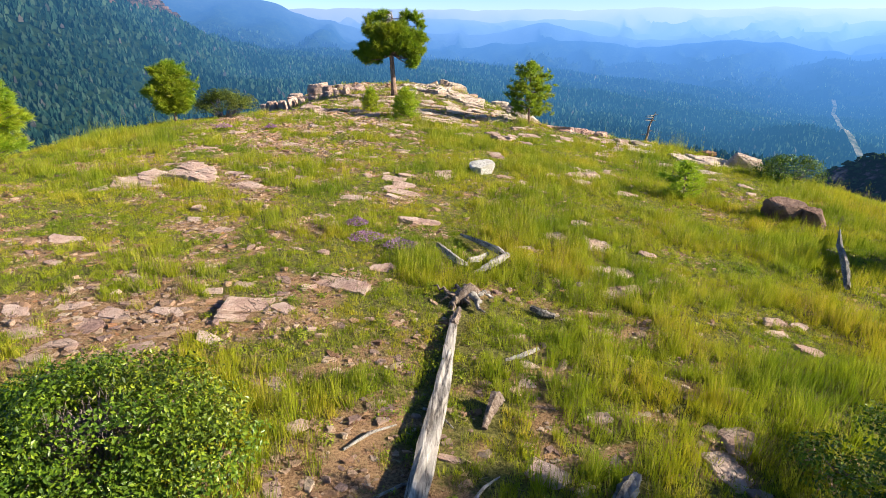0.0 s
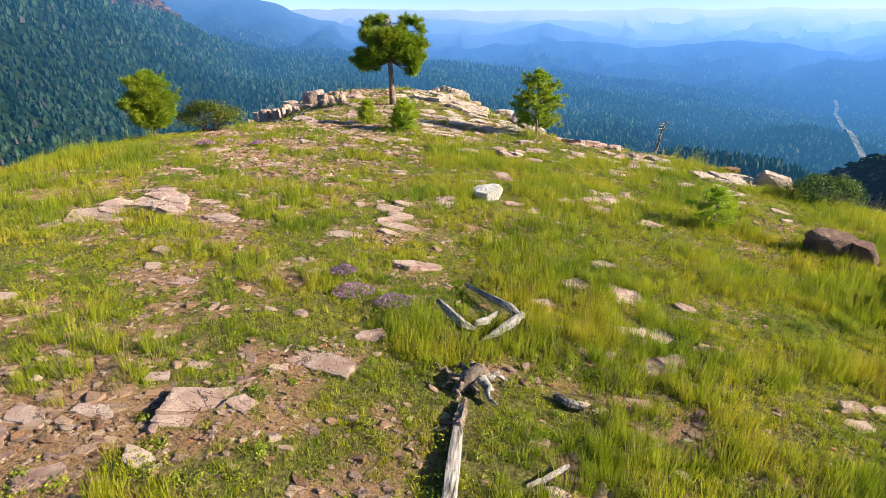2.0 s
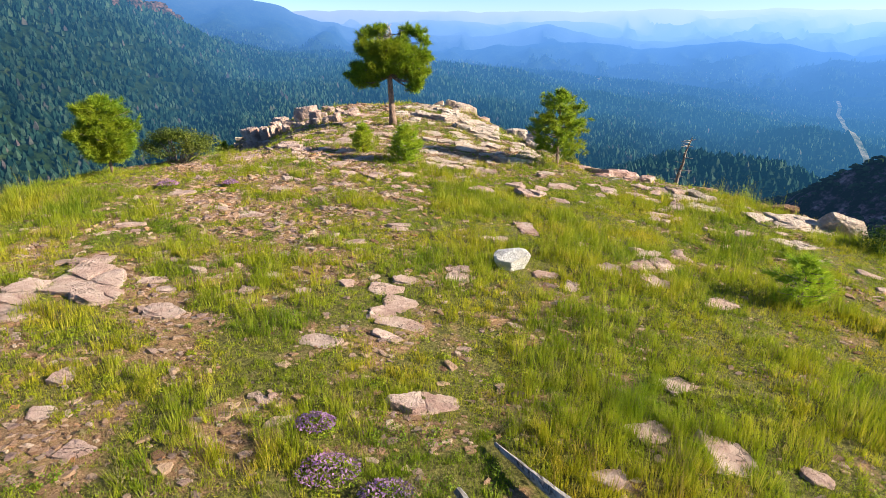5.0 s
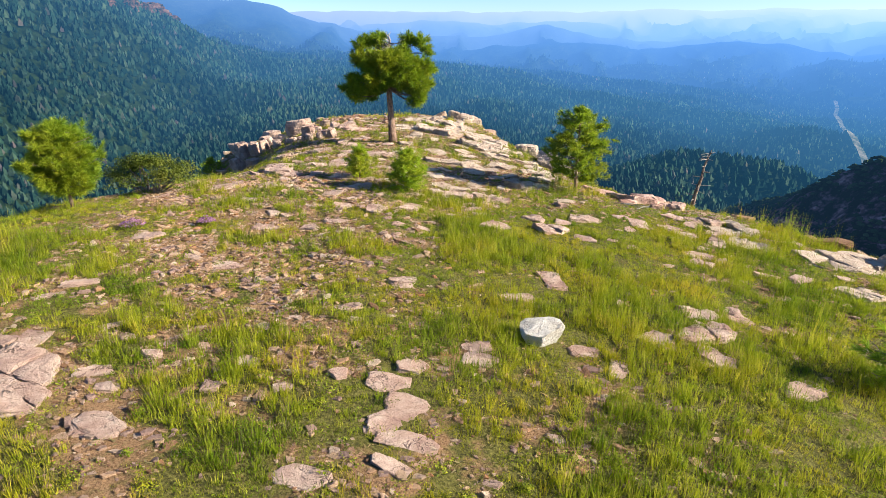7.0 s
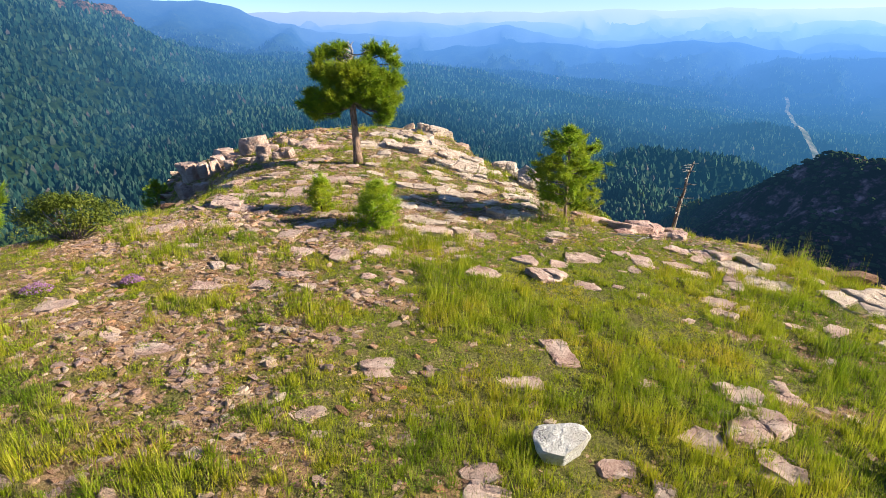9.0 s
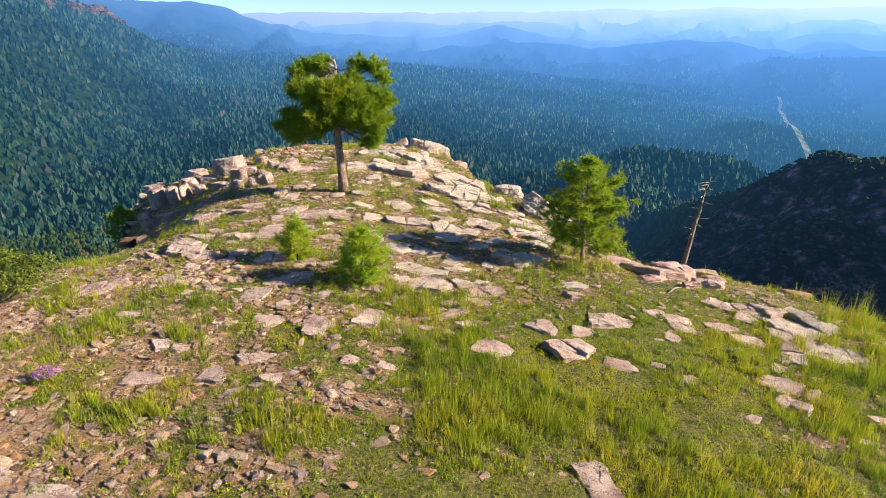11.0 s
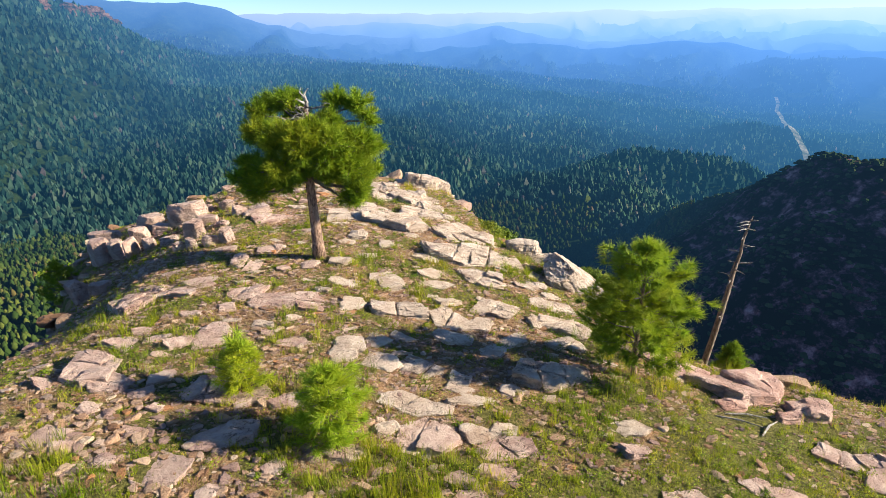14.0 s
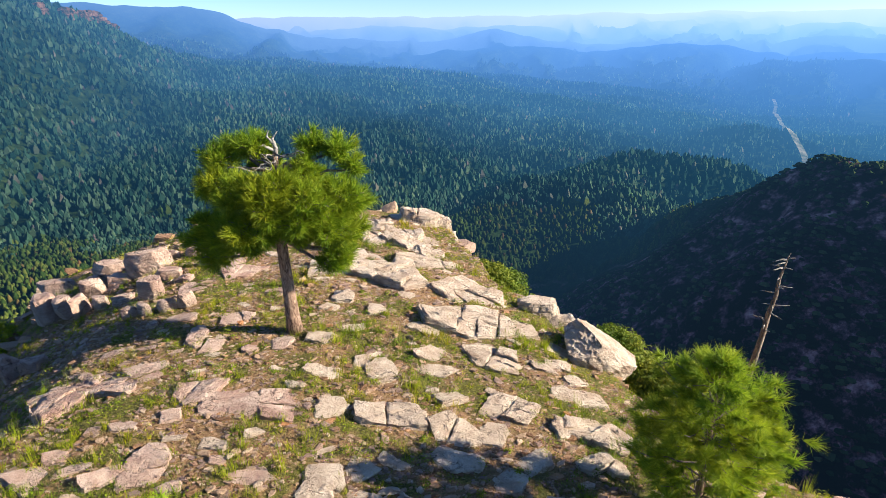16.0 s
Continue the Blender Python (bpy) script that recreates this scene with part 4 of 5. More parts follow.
def root_stump(x, y):
    """An uprooted stump: a splintered core with twisted roots."""
    rng = np.random.default_rng(6)
    base = tagged(new("root_stump"), "splintered grey root stump lying in the grass", "stump")
    base.matrix_world = pose(x, y, gz(x, y))
    ROCKS.append((x, y, 1.0, 1.0))
    core = Bag()
    core.add(*tube([(-0.18, -0.1, 0.0), (-0.05, 0.0, 0.1), (0.1, 0.06, 0.17), (0.2, 0.02, 0.12)], [0.05, 0.10, 0.11, 0.05], 15, 3, 0.3))
    part("core", core.mesh("core", M_snag, True), base, "brown splintered heart wood")
    arms = [((0.08, 0.05, 0.12), (0.26, -0.42, 0.02), 0.075, 0.03), ((0.12, 0.1, 0.12), (0.02, 0.3, 0.1), 0.09, 0.03), ((-0.1, 0.0, 0.08), (-0.42, 0.2, 0.16), 0.05, 0.02),
            ((-0.1, -0.05, 0.06), (-0.22, -0.35, 0.02), 0.05, 0.02), ((0.15, 0.0, 0.1), (0.42, 0.12, 0.03), 0.045, 0.03), ((-0.05, 0.1, 0.1), (-0.16, 0.42, 0.05), 0.05, 0.03)]
    for k in range(6):
        a, L = rng.uniform(0, 6.28), rng.uniform(0.25, 0.5)
        arms.append(((0.1 * math.cos(a), 0.1 * math.sin(a), 0.08), (L * math.cos(a), L * math.sin(a), rng.uniform(0.0, 0.12)), rng.uniform(0.015, 0.03), rng.uniform(0, 0.08)))
    for k, (p, q, r0, sag) in enumerate(arms):
        root = Bag()
        root.add(*tube(bend(p, q, 9, sag, 0.04, k), np.linspace(r0, 0.01, 9), 9, k, 0.25))
        part("root", root.mesh("root", M_grey if k in (0, 4) else M_snag, True), base)
    return base


def wildflowers(x, y, r, seed, label):
    """A low clump of herbs in purple flower."""
    rng = np.random.default_rng(seed)
    base = tagged(new("wildflower_clump"), label, "flowers", "purple flowers")
    base.matrix_world = pose(x, y, gz(x, y) - 0.01)
    ROCKS.append((x, y, 2.2 * r, 2.2 * r))
    n = 900
    q, a = r * rng.random(n) ** 0.5, rng.uniform(0, 6.28, n)
    P = np.stack([q * np.cos(a), q * np.sin(a) * 0.8, 0.02 + 0.16 * rng.random(n) * (1.1 - q / r)], -1)
    bag = Bag()
    bag.add(*leaves(P, rng.normal(size=(n, 3)) + [0, 0, 1], 0.03, rng))
    part("foliage", bag.mesh("foliage", M_herb), base)
    P = P[:420] * [0.95, 0.95, 1] + [0, 0, 0.08]
    bag = Bag()
    bag.add(*leaves(P, rng.normal(size=(420, 3)) + [0, 0, 1], 0.038, rng))
    tagged(part("bloom", bag.mesh("bloom", M_flower), base, "small purple blossoms"), kind="stuff")
    return base


# ---- rocks in their places: x, y, width, depth, height in metres ----
rocks(100, M_rock, 'flat_stone', 'flat pinkish sandstone slab sunk in the grass', 'stones among the grass', [
    (-6.02, 14.26, 1.08, 1.10, 0.11), (-6.56, 15.33, 0.72, 0.63, 0.06), (-6.76, 13.24, 1.01, 0.83, 0.09),
    (-4.84, 11.62, 0.31, 0.23, 0.19), (-6.25, 9.54, 0.58, 0.43, 0.06), (-2.60, 7.14, 0.77, 0.68, 0.13),
    (-2.08, 7.18, 0.29, 0.26, 0.05), (-1.50, 8.12, 0.82, 0.37, 0.06), (-3.19, 7.64, 0.25, 0.11, 0.08),
    (-2.76, 6.32, 0.40, 0.18, 0.05), (-1.40, 4.79, 0.20, 0.15, 0.18), (-1.38, 3.92, 0.15, 0.12, 0.15),
    (-1.10, 13.68, 0.52, 0.45, 0.05), (2.97, 10.77, 0.64, 0.51, 0.08), (2.94, 9.52, 0.86, 0.39, 0.06),
    (2.96, 5.06, 0.48, 0.22, 0.28), (2.71, 4.63, 0.35, 0.47, 0.08), (4.92, 8.10, 0.34, 0.15, 0.10),
    (4.83, 7.78, 0.34, 0.23, 0.05),
])
rocks(140, M_rock, 'flat_stone', 'flat pinkish sandstone slab sunk in the grass', 'stones among the grass', [
    (5.37, 8.13, 0.27, 0.13, 0.15), (5.03, 7.32, 0.32, 0.32, 0.06), (0.95, 4.36, 0.40, 0.27, 0.08),
    (1.61, 5.26, 0.26, 0.12, 0.12), (0.93, 5.84, 0.19, 0.09, 0.09), (-4.98, 6.38, 0.47, 0.28, 0.05),
    (-4.42, 6.11, 0.36, 0.25, 0.05), (-4.46, 5.77, 0.39, 0.26, 0.05), (-4.37, 6.60, 0.41, 0.25, 0.05),
    (-4.15, 6.90, 0.47, 0.27, 0.05), (-3.48, 6.05, 0.36, 0.28, 0.06), (-4.85, 7.08, 0.47, 0.23, 0.05),
    (-3.51, 7.00, 0.43, 0.21, 0.05), (-5.39, 6.91, 0.43, 0.23, 0.05), (2.90, 12.29, 0.53, 0.41, 0.06),
    (2.77, 5.26, 0.18, 0.10, 0.12), (3.46, 6.04, 0.26, 0.14, 0.05),
])
rocks(180, M_rockpale, 'boulder', 'pale weathered boulder on the rim', 'boulders on the rim', [
    (10.79, 21.14, 1.52, 0.77, 0.50), (9.82, 21.47, 1.29, 1.19, 0.11),
    (17.09, 25.25, 1.20, 0.66, 0.45),
], form="boulder")
rocks(220, M_rock, 'flat_stone', 'flat pinkish stone half buried in grass', 'stones among the grass', [
    (-1.46, 8.04, 0.78, 0.39, 0.11), (2.99, 10.81, 0.65, 0.79, 0.14), (3.01, 9.42, 1.17, 0.53, 0.10),
    (2.84, 8.72, 0.73, 0.34, 0.09), (2.15, 11.09, 0.52, 0.38, 0.08), (-0.41, 11.39, 0.81, 0.51, 0.11),
    (-1.93, 12.64, 0.55, 0.28, 0.05), (0.07, 15.52, 0.47, 0.21, 0.16), (-0.92, 13.93, 0.56, 0.43, 0.07),
    (-1.18, 14.48, 0.52, 0.42, 0.07), (1.60, 18.33, 0.45, 0.68, 0.10), (-4.88, 11.63, 0.51, 0.23, 0.23),
    (-4.66, 10.89, 0.31, 0.25, 0.05), (-3.94, 10.28, 0.37, 0.27, 0.05), (5.51, 20.93, 0.60, 0.69, 0.08),
    (4.86, 17.67, 0.33, 0.19, 0.17), (4.10, 17.31, 0.59, 0.53, 0.07), (2.97, 16.25, 0.65, 0.47, 0.07),
    (-1.98, 9.29, 0.19, 0.08, 0.10),
])
rocks(260, M_rock, 'flat_stone', 'flat pinkish stone half buried in grass', 'stones among the grass', [
    (-1.92, 7.93, 0.20, 0.09, 0.08), (2.14, 8.80, 0.12, 0.13, 0.17), (2.56, 8.50, 0.23, 0.10, 0.11),
    (-0.91, 8.86, 0.47, 0.23, 0.06),
])
rocks(300, M_rock, 'stone', 'broken pinkish stone on gravelly soil', 'stones on the gravel', [
    (0.07, 15.21, 0.48, 0.22, 0.16), (-1.14, 14.54, 0.46, 0.54, 0.10), (-0.85, 13.86, 0.63, 0.38, 0.10),
    (-1.86, 14.58, 0.25, 0.13, 0.16), (-2.54, 14.24, 0.26, 0.12, 0.13), (-3.46, 14.24, 0.26, 0.13, 0.16),
    (-1.96, 12.56, 0.52, 0.32, 0.09), (-0.89, 13.28, 0.64, 0.29, 0.06), (-1.04, 12.88, 0.42, 0.19, 0.05),
    (3.78, 16.48, 1.04, 0.47, 0.27), (2.93, 16.07, 0.92, 0.52, 0.11), (4.83, 17.33, 0.42, 0.19, 0.20),
    (3.65, 15.64, 0.53, 0.24, 0.20), (1.64, 18.39, 0.46, 0.68, 0.10), (4.69, 15.06, 0.84, 0.38, 0.07),
    (3.96, 17.58, 0.41, 0.18, 0.14), (2.04, 15.25, 0.33, 0.45, 0.07), (0.80, 17.39, 0.62, 0.35, 0.07),
    (5.31, 20.30, 0.38, 0.20, 0.20),
])
rocks(340, M_rock, 'stone', 'broken pinkish stone on gravelly soil', 'stones on the gravel', [
    (-6.38, 15.25, 0.83, 0.54, 0.10), (-5.98, 14.40, 0.46, 0.53, 0.10), (-5.63, 13.86, 0.71, 0.66, 0.14),
    (-5.03, 14.53, 0.47, 0.29, 0.06), (-1.18, 17.52, 0.40, 0.26, 0.05), (1.71, 15.69, 0.51, 0.26, 0.06),
    (-4.71, 14.18, 0.28, 0.13, 0.11), (-4.49, 14.96, 0.23, 0.14, 0.16), (-3.15, 14.88, 0.31, 0.26, 0.06),
    (-4.49, 20.61, 0.51, 0.43, 0.06),
])
rocks(380, M_rockpale, 'rock_shelf', 'pale flat rock shelf at the rim', 'shelves at the rim', [
    (7.20, 23.07, 1.12, 1.06, 0.15), (7.17, 21.88, 1.27, 0.67, 0.10), (9.18, 21.07, 1.83, 1.20, 0.18),
    (8.30, 19.13, 0.94, 0.85, 0.14),
])
rocks(420, M_rock, 'stone', 'greyish pink stone among short grass', 'stones on the gravel', [
    (3.77, 15.73, 0.43, 0.65, 0.10), (0.95, 16.23, 0.32, 0.14, 0.13), (0.01, 15.34, 0.59, 0.27, 0.07),
    (-1.20, 17.74, 0.50, 0.36, 0.09), (-2.02, 16.54, 0.37, 0.25, 0.06), (2.9, 21.2, 0.5, 0.3, 0.08),
    (3.26, 22.84, 0.93, 0.49, 0.08), (5.39, 20.20, 0.35, 0.20, 0.22), (6.93, 22.00, 1.62, 0.87, 0.15),
    (8.93, 20.85, 0.51, 0.77, 0.11), (-2.21, 22.20, 0.55, 0.45, 0.08), (-3.06, 22.34, 0.48, 0.47, 0.08),
    (-3.53, 20.67, 0.49, 0.41, 0.07), (-1.27, 22.69, 0.50, 0.48, 0.08), (-2.87, 23.06, 0.38, 0.21, 0.20),
    (-0.08, 24.20, 0.83, 0.70, 0.11), (1.01, 23.93, 0.82, 0.49, 0.08),
])
rocks(460, M_rock, 'rock_block', 'tilted sandstone block in the broken rim wall', 'blocks of the rim wall', [
    (-10.45, 37.19, 1.07, 0.48, 0.37), (-9.71, 35.22, 0.72, 0.61, 0.69), (-9.00, 34.88, 0.46, 0.50, 0.57),
    (-8.48, 34.51, 0.37, 0.45, 0.51), (-8.68, 35.70, 0.61, 0.41, 0.46), (-7.82, 34.44, 0.40, 0.28, 0.31),
    (-8.78, 37.04, 0.85, 0.39, 0.39), (-8.77, 36.33, 0.58, 0.30, 0.33), (-7.16, 36.00, 1.18, 0.59, 0.63),
    (-6.75, 36.53, 0.44, 0.22, 0.24), (-6.04, 36.38, 0.44, 0.27, 0.28), (-5.39, 35.42, 0.49, 0.25, 0.27),
    (-6.25, 33.67, 0.53, 0.42, 0.48), (-6.25, 34.87, 0.58, 0.26, 0.26), (-6.00, 32.59, 0.37, 0.24, 0.28),
    (-6.31, 32.64, 0.33, 0.21, 0.25), (-5.46, 32.58, 0.46, 0.21, 0.25), (-5.09, 32.61, 0.40, 0.30, 0.35),
    (-8.85, 32.03, 0.57, 0.46, 0.57),
], form="boulder", grow=1.08)
rocks(500, M_rock, 'rock_block', 'tilted sandstone block in the broken rim wall', 'blocks of the rim wall', [
    (-8.22, 31.91, 0.46, 0.30, 0.34), (-7.09, 34.06, 0.47, 0.27, 0.28), (-7.99, 35.94, 0.62, 0.32, 0.32),
    (-4.92, 35.38, 0.75, 0.34, 0.24), (-5.69, 34.48, 0.43, 0.20, 0.20),
], form="block", grow=1.08)
rocks(540, M_rock, 'flat_rock', 'tilted pinkish slab on the stony slope', 'slabs on the point', [
    (-6.13, 29.30, 1.09, 1.13, 0.24), (-5.27, 29.36, 1.02, 0.66, 0.14), (-4.91, 29.85, 0.64, 0.60, 0.13),
    (-4.37, 30.91, 0.49, 0.74, 0.11), (-3.95, 30.56, 0.35, 0.52, 0.08), (-4.30, 34.59, 1.21, 0.84, 0.14),
    (-3.75, 31.74, 0.76, 0.55, 0.11), (-3.94, 28.17, 0.30, 0.18, 0.22), (-3.94, 27.01, 0.58, 0.78, 0.13),
    (-3.42, 26.60, 0.32, 0.14, 0.14), (-3.28, 28.47, 0.57, 0.57, 0.12), (-2.84, 28.36, 0.49, 0.57, 0.11),
    (-2.33, 28.37, 0.56, 0.78, 0.12), (-2.60, 30.50, 0.48, 0.46, 0.10), (-3.21, 30.37, 0.28, 0.14, 0.17),
    (-5.45, 26.94, 0.74, 0.45, 0.11), (-2.35, 26.75, 0.62, 0.33, 0.09),
])
rocks(580, M_rockpale, 'rock_ledge', 'pale jointed ledge of sandstone on the point', 'ledges on the point', [
    (0.19, 36.73, 1.26, 0.57, 0.47), (0.54, 36.40, 1.05, 0.47, 0.36), (-1.0, 38.6, 1.3, 1.1, 0.2), (-1.9, 37.6, 1.1, 0.8, 0.16), (-0.2, 37.9, 1.2, 0.9, 0.2),
    (-0.93, 37.22, 0.95, 0.56, 0.53), (-0.51, 34.19, 2.04, 1.73, 0.31), (0.46, 35.45, 1.80, 1.27, 0.22),
    (-1.99, 34.51, 1.07, 1.06, 0.18), (-1.51, 35.43, 0.67, 1.00, 0.15), (1.28, 33.31, 1.73, 1.30, 0.25),
    (1.41, 31.74, 2.23, 1.19, 0.25), 
    (1.50, 30.24, 1.24, 0.80, 0.19), (0.19, 31.31, 0.62, 0.47, 0.10), (0.27, 30.21, 0.70, 0.53, 0.12),
    (0.34, 29.66, 0.78, 0.37, 0.09), (-0.65, 29.41, 0.55, 0.82, 0.12), (-1.04, 29.84, 0.36, 0.54, 0.08),
    (-1.72, 29.41, 0.64, 0.45, 0.11),
])
rocks(620, M_rockpale, 'rock_ledge', 'pale jointed ledge of sandstone on the point', 'ledges on the point', [
    (-1.62, 32.63, 0.49, 0.27, 0.30), (-1.86, 32.10, 0.40, 0.18, 0.17), (-0.82, 32.05, 0.47, 0.24, 0.27),
])
rocks(660, M_rockpale, 'boulder', 'pale boulder perched over the drop', 'boulders over the drop', [
    (3.05, 33.15, 0.89, 0.40, 0.45), (3.38, 32.63, 0.89, 0.54, 0.11),
], form="block")
rocks(670, M_rockpale, 'boulder', 'large pale boulder perched over the drop', 'boulders over the drop', [
    (4.0, 31.35, 1.95, 1.5, 0.6), (3.2, 33.3, 0.8, 0.6, 0.45),
], form="boulder")


def crag(x, y, z):
    """The stacked beds at the very tip: wide low ones, a tall jointed block on top."""
    base = tagged(new("crag"), "pale crag of stacked jointed sandstone beds at the tip", "rock", "ledges on the point")
    base.matrix_world = pose(x, y, z)
    for k, (dx, dy, dz, w, d, h, n, ry) in enumerate([(0.1, 0.1, -0.95, 2.6, 2.1, 0.5, 3, 5), (0.25, 0.05, -0.47, 2.4, 1.7, 0.42, 2, 4), (0.22, 0.1, -0.06, 2.15, 1.5, 0.4, 3, 2), (0.4, 0.2, 0.32, 1.6, 1.1, 0.32, 2, 6), (-0.95, 0.05, -0.25, 1.2, 1.0, 0.42, 2, -8)]):
        V, F = slab_arrays(1300 + k, w, d, h, n, 0.1, 0.02)
        part("bed", mesh_arrays("bed", V, F, M_rockpale), base).matrix_local = pose(dx, dy, dz, 4, ry, 12 * k - 20)
    return base


crag(0.2, 39.5, -0.62)
rocks(700, M_rockpale, 'rock_ledge', 'pale weathered rock rising from sparse grass', 'ledges on the point', [
    (0.52, 28.73, 0.50, 0.23, 0.26), (1.50, 28.47, 0.77, 0.78, 0.17), (-0.50, 28.16, 1.04, 0.63, 0.17),
    (-1.45, 28.30, 0.47, 0.63, 0.10), (0.49, 27.80, 0.92, 0.60, 0.16), (1.16, 27.81, 0.45, 0.55, 0.10),
    (2.90, 27.90, 1.03, 0.46, 0.47), (2.37, 28.05, 0.48, 0.29, 0.36), (2.59, 27.18, 0.55, 0.25, 0.31),
    (2.88, 27.04, 0.36, 0.20, 0.25), (3.10, 29.08, 0.66, 0.52, 0.13), (2.67, 29.14, 0.64, 0.38, 0.09),
    (2.49, 30.08, 0.47, 0.36, 0.09), (2.82, 30.29, 0.48, 0.22, 0.26), (3.03, 29.80, 0.46, 0.22, 0.27),
    (0.50, 27.14, 0.70, 0.47, 0.13), (-1.41, 26.71, 0.48, 0.53, 0.11), (-0.88, 26.88, 0.43, 0.43, 0.09),
    (4.46, 30.13, 0.62, 0.30, 0.07),
])
rocks(740, M_rockpale, 'rock_ledge', 'pale weathered rock rising from sparse grass', 'ledges on the point', [
    (-0.42, 27.07, 0.49, 0.24, 0.07),
])
rocks(780, M_rockpale, 'rock_ledge', 'low greyish ledge of bedrock between herbs', 'ledges below the pine', [
    (-0.85, 26.14, 0.86, 0.53, 0.13), (-0.09, 26.04, 1.04, 0.47, 0.11), (0.47, 25.70, 0.37, 0.21, 0.26),
    (-1.48, 26.38, 0.48, 0.67, 0.11), (2.10, 25.96, 1.29, 0.91, 0.23), (0.67, 27.04, 0.84, 0.53, 0.13),
    (1.21, 26.75, 0.41, 0.44, 0.09), (1.32, 25.41, 0.36, 0.32, 0.08), (-0.27, 24.97, 1.06, 0.48, 0.07),
    (0.62, 25.18, 0.78, 0.35, 0.06), (0.48, 25.45, 0.45, 0.25, 0.07), (-0.12, 24.30, 1.14, 0.57, 0.16),
    (-0.71, 24.33, 0.36, 0.16, 0.18), (0.66, 24.25, 0.55, 0.37, 0.11), (1.04, 24.39, 0.56, 0.30, 0.09),
    (3.00, 24.45, 0.59, 0.42, 0.12),
])
rocks(820, M_red, 'outcrop', 'reddish layered outcrop at the rim', 'outcrops at the rim', [
    (5.6, 25.95, 1.75, 1.1, 0.3), (4.75, 26.45, 0.95, 0.6, 0.14), (6.4, 25.2, 0.7, 0.5, 0.2), (5.1, 25.3, 0.5, 0.35, 0.14), (5.85, 24.9, 0.45, 0.3, 0.12), (4.4, 26.95, 0.6, 0.4, 0.16),
], form="shelf")
rocks(860, M_rock, 'flat_rock', 'purplish pink slab of bedrock', 'slabs below the pine', [
    (-4.34, 25.62, 0.49, 0.22, 0.26), (-5.55, 25.92, 1.15, 0.83, 0.19), (-5.08, 25.58, 0.61, 0.55, 0.13),
    (-6.15, 25.68, 0.45, 0.20, 0.23), (-3.41, 25.27, 0.82, 0.59, 0.15), (-2.80, 25.04, 0.59, 0.27, 0.22),
    (-2.21, 24.86, 0.66, 0.30, 0.25), (-2.75, 24.17, 0.67, 0.30, 0.35), (-3.06, 24.07, 0.67, 0.42, 0.11),
    (-5.09, 24.85, 0.32, 0.16, 0.19), (-4.13, 24.86, 0.25, 0.16, 0.19), (-4.49, 25.23, 0.35, 0.16, 0.14),
    (-5.33, 24.23, 0.45, 0.56, 0.10), (-4.34, 26.84, 0.57, 0.36, 0.08),
])
rocks(900, M_rock, 'stone', 'pinkish stone on the gravelly ground', 'stones below the pine', [
    (-5.55, 24.30, 1.09, 0.75, 0.15), (-6.54, 23.76, 1.03, 0.75, 0.15), (-4.71, 23.56, 0.23, 0.12, 0.14),
    (-4.40, 23.66, 0.35, 0.16, 0.18), (-2.89, 23.12, 0.37, 0.23, 0.27), (-2.21, 21.92, 0.45, 0.20, 0.22),
    (-3.08, 22.28, 0.43, 0.36, 0.09), (-4.22, 21.46, 0.27, 0.13, 0.16), (-3.51, 20.74, 0.49, 0.43, 0.11),
    (-4.53, 21.55, 0.32, 0.27, 0.07), (-2.99, 21.14, 0.66, 0.30, 0.06), (-2.16, 23.40, 0.40, 0.18, 0.14),
    (-1.33, 22.35, 0.51, 0.23, 0.26), (-1.23, 23.78, 0.51, 0.23, 0.24), (-0.33, 23.88, 0.60, 0.27, 0.06),
    (0.83, 23.49, 0.68, 0.30, 0.06), (0.29, 23.30, 0.40, 0.24, 0.06), (0.25, 22.90, 0.72, 0.33, 0.06),
    (0.50, 22.44, 0.45, 0.21, 0.05),
])
rocks(940, M_rock, 'rock', 'pale pink rock in green grass', 'rocks in the grass', [
    (3.14, 22.73, 0.87, 0.39, 0.29), (2.07, 21.57, 0.92, 0.41, 0.28), (1.87, 22.38, 0.46, 0.52, 0.10),
    (2.60, 22.30, 0.46, 0.35, 0.09), (2.88, 23.89, 0.40, 0.18, 0.17), (6.17, 23.95, 0.86, 0.47, 0.10),
    (6.82, 23.72, 0.95, 0.43, 0.33), (4.64, 22.86, 0.50, 0.61, 0.11), (4.30, 22.38, 0.28, 0.42, 0.06),
    (6.79, 22.68, 0.77, 0.61, 0.14), (6.30, 21.88, 0.54, 0.81, 0.12), (7.05, 23.29, 0.72, 0.33, 0.29),
    (5.53, 22.86, 0.59, 0.37, 0.08), (5.77, 22.33, 0.57, 0.42, 0.10), (6.29, 23.40, 0.43, 0.48, 0.09),
])
rocks(968, M_white, "white_boulder", "bright white rounded boulder in the grass", "white boulder", [(1.05, 15.95, 0.66, 0.5, 0.3)], (8, -10), "boulder")
rocks(905, M_brown, "red_boulder", "rust red boulder half hidden in tall grass", "red boulders", [(8.35, 14.3, 0.9, 0.7, 0.5), (8.95, 13.9, 0.7, 0.6, 0.42)], form="boulder")


# ---- smaller slabs that crop out in rows between them ----
TAKEN = [(ob.matrix_world.translation.x, ob.matrix_world.translation.y) for ob in scene.objects if ob.get("category") == "rock"]


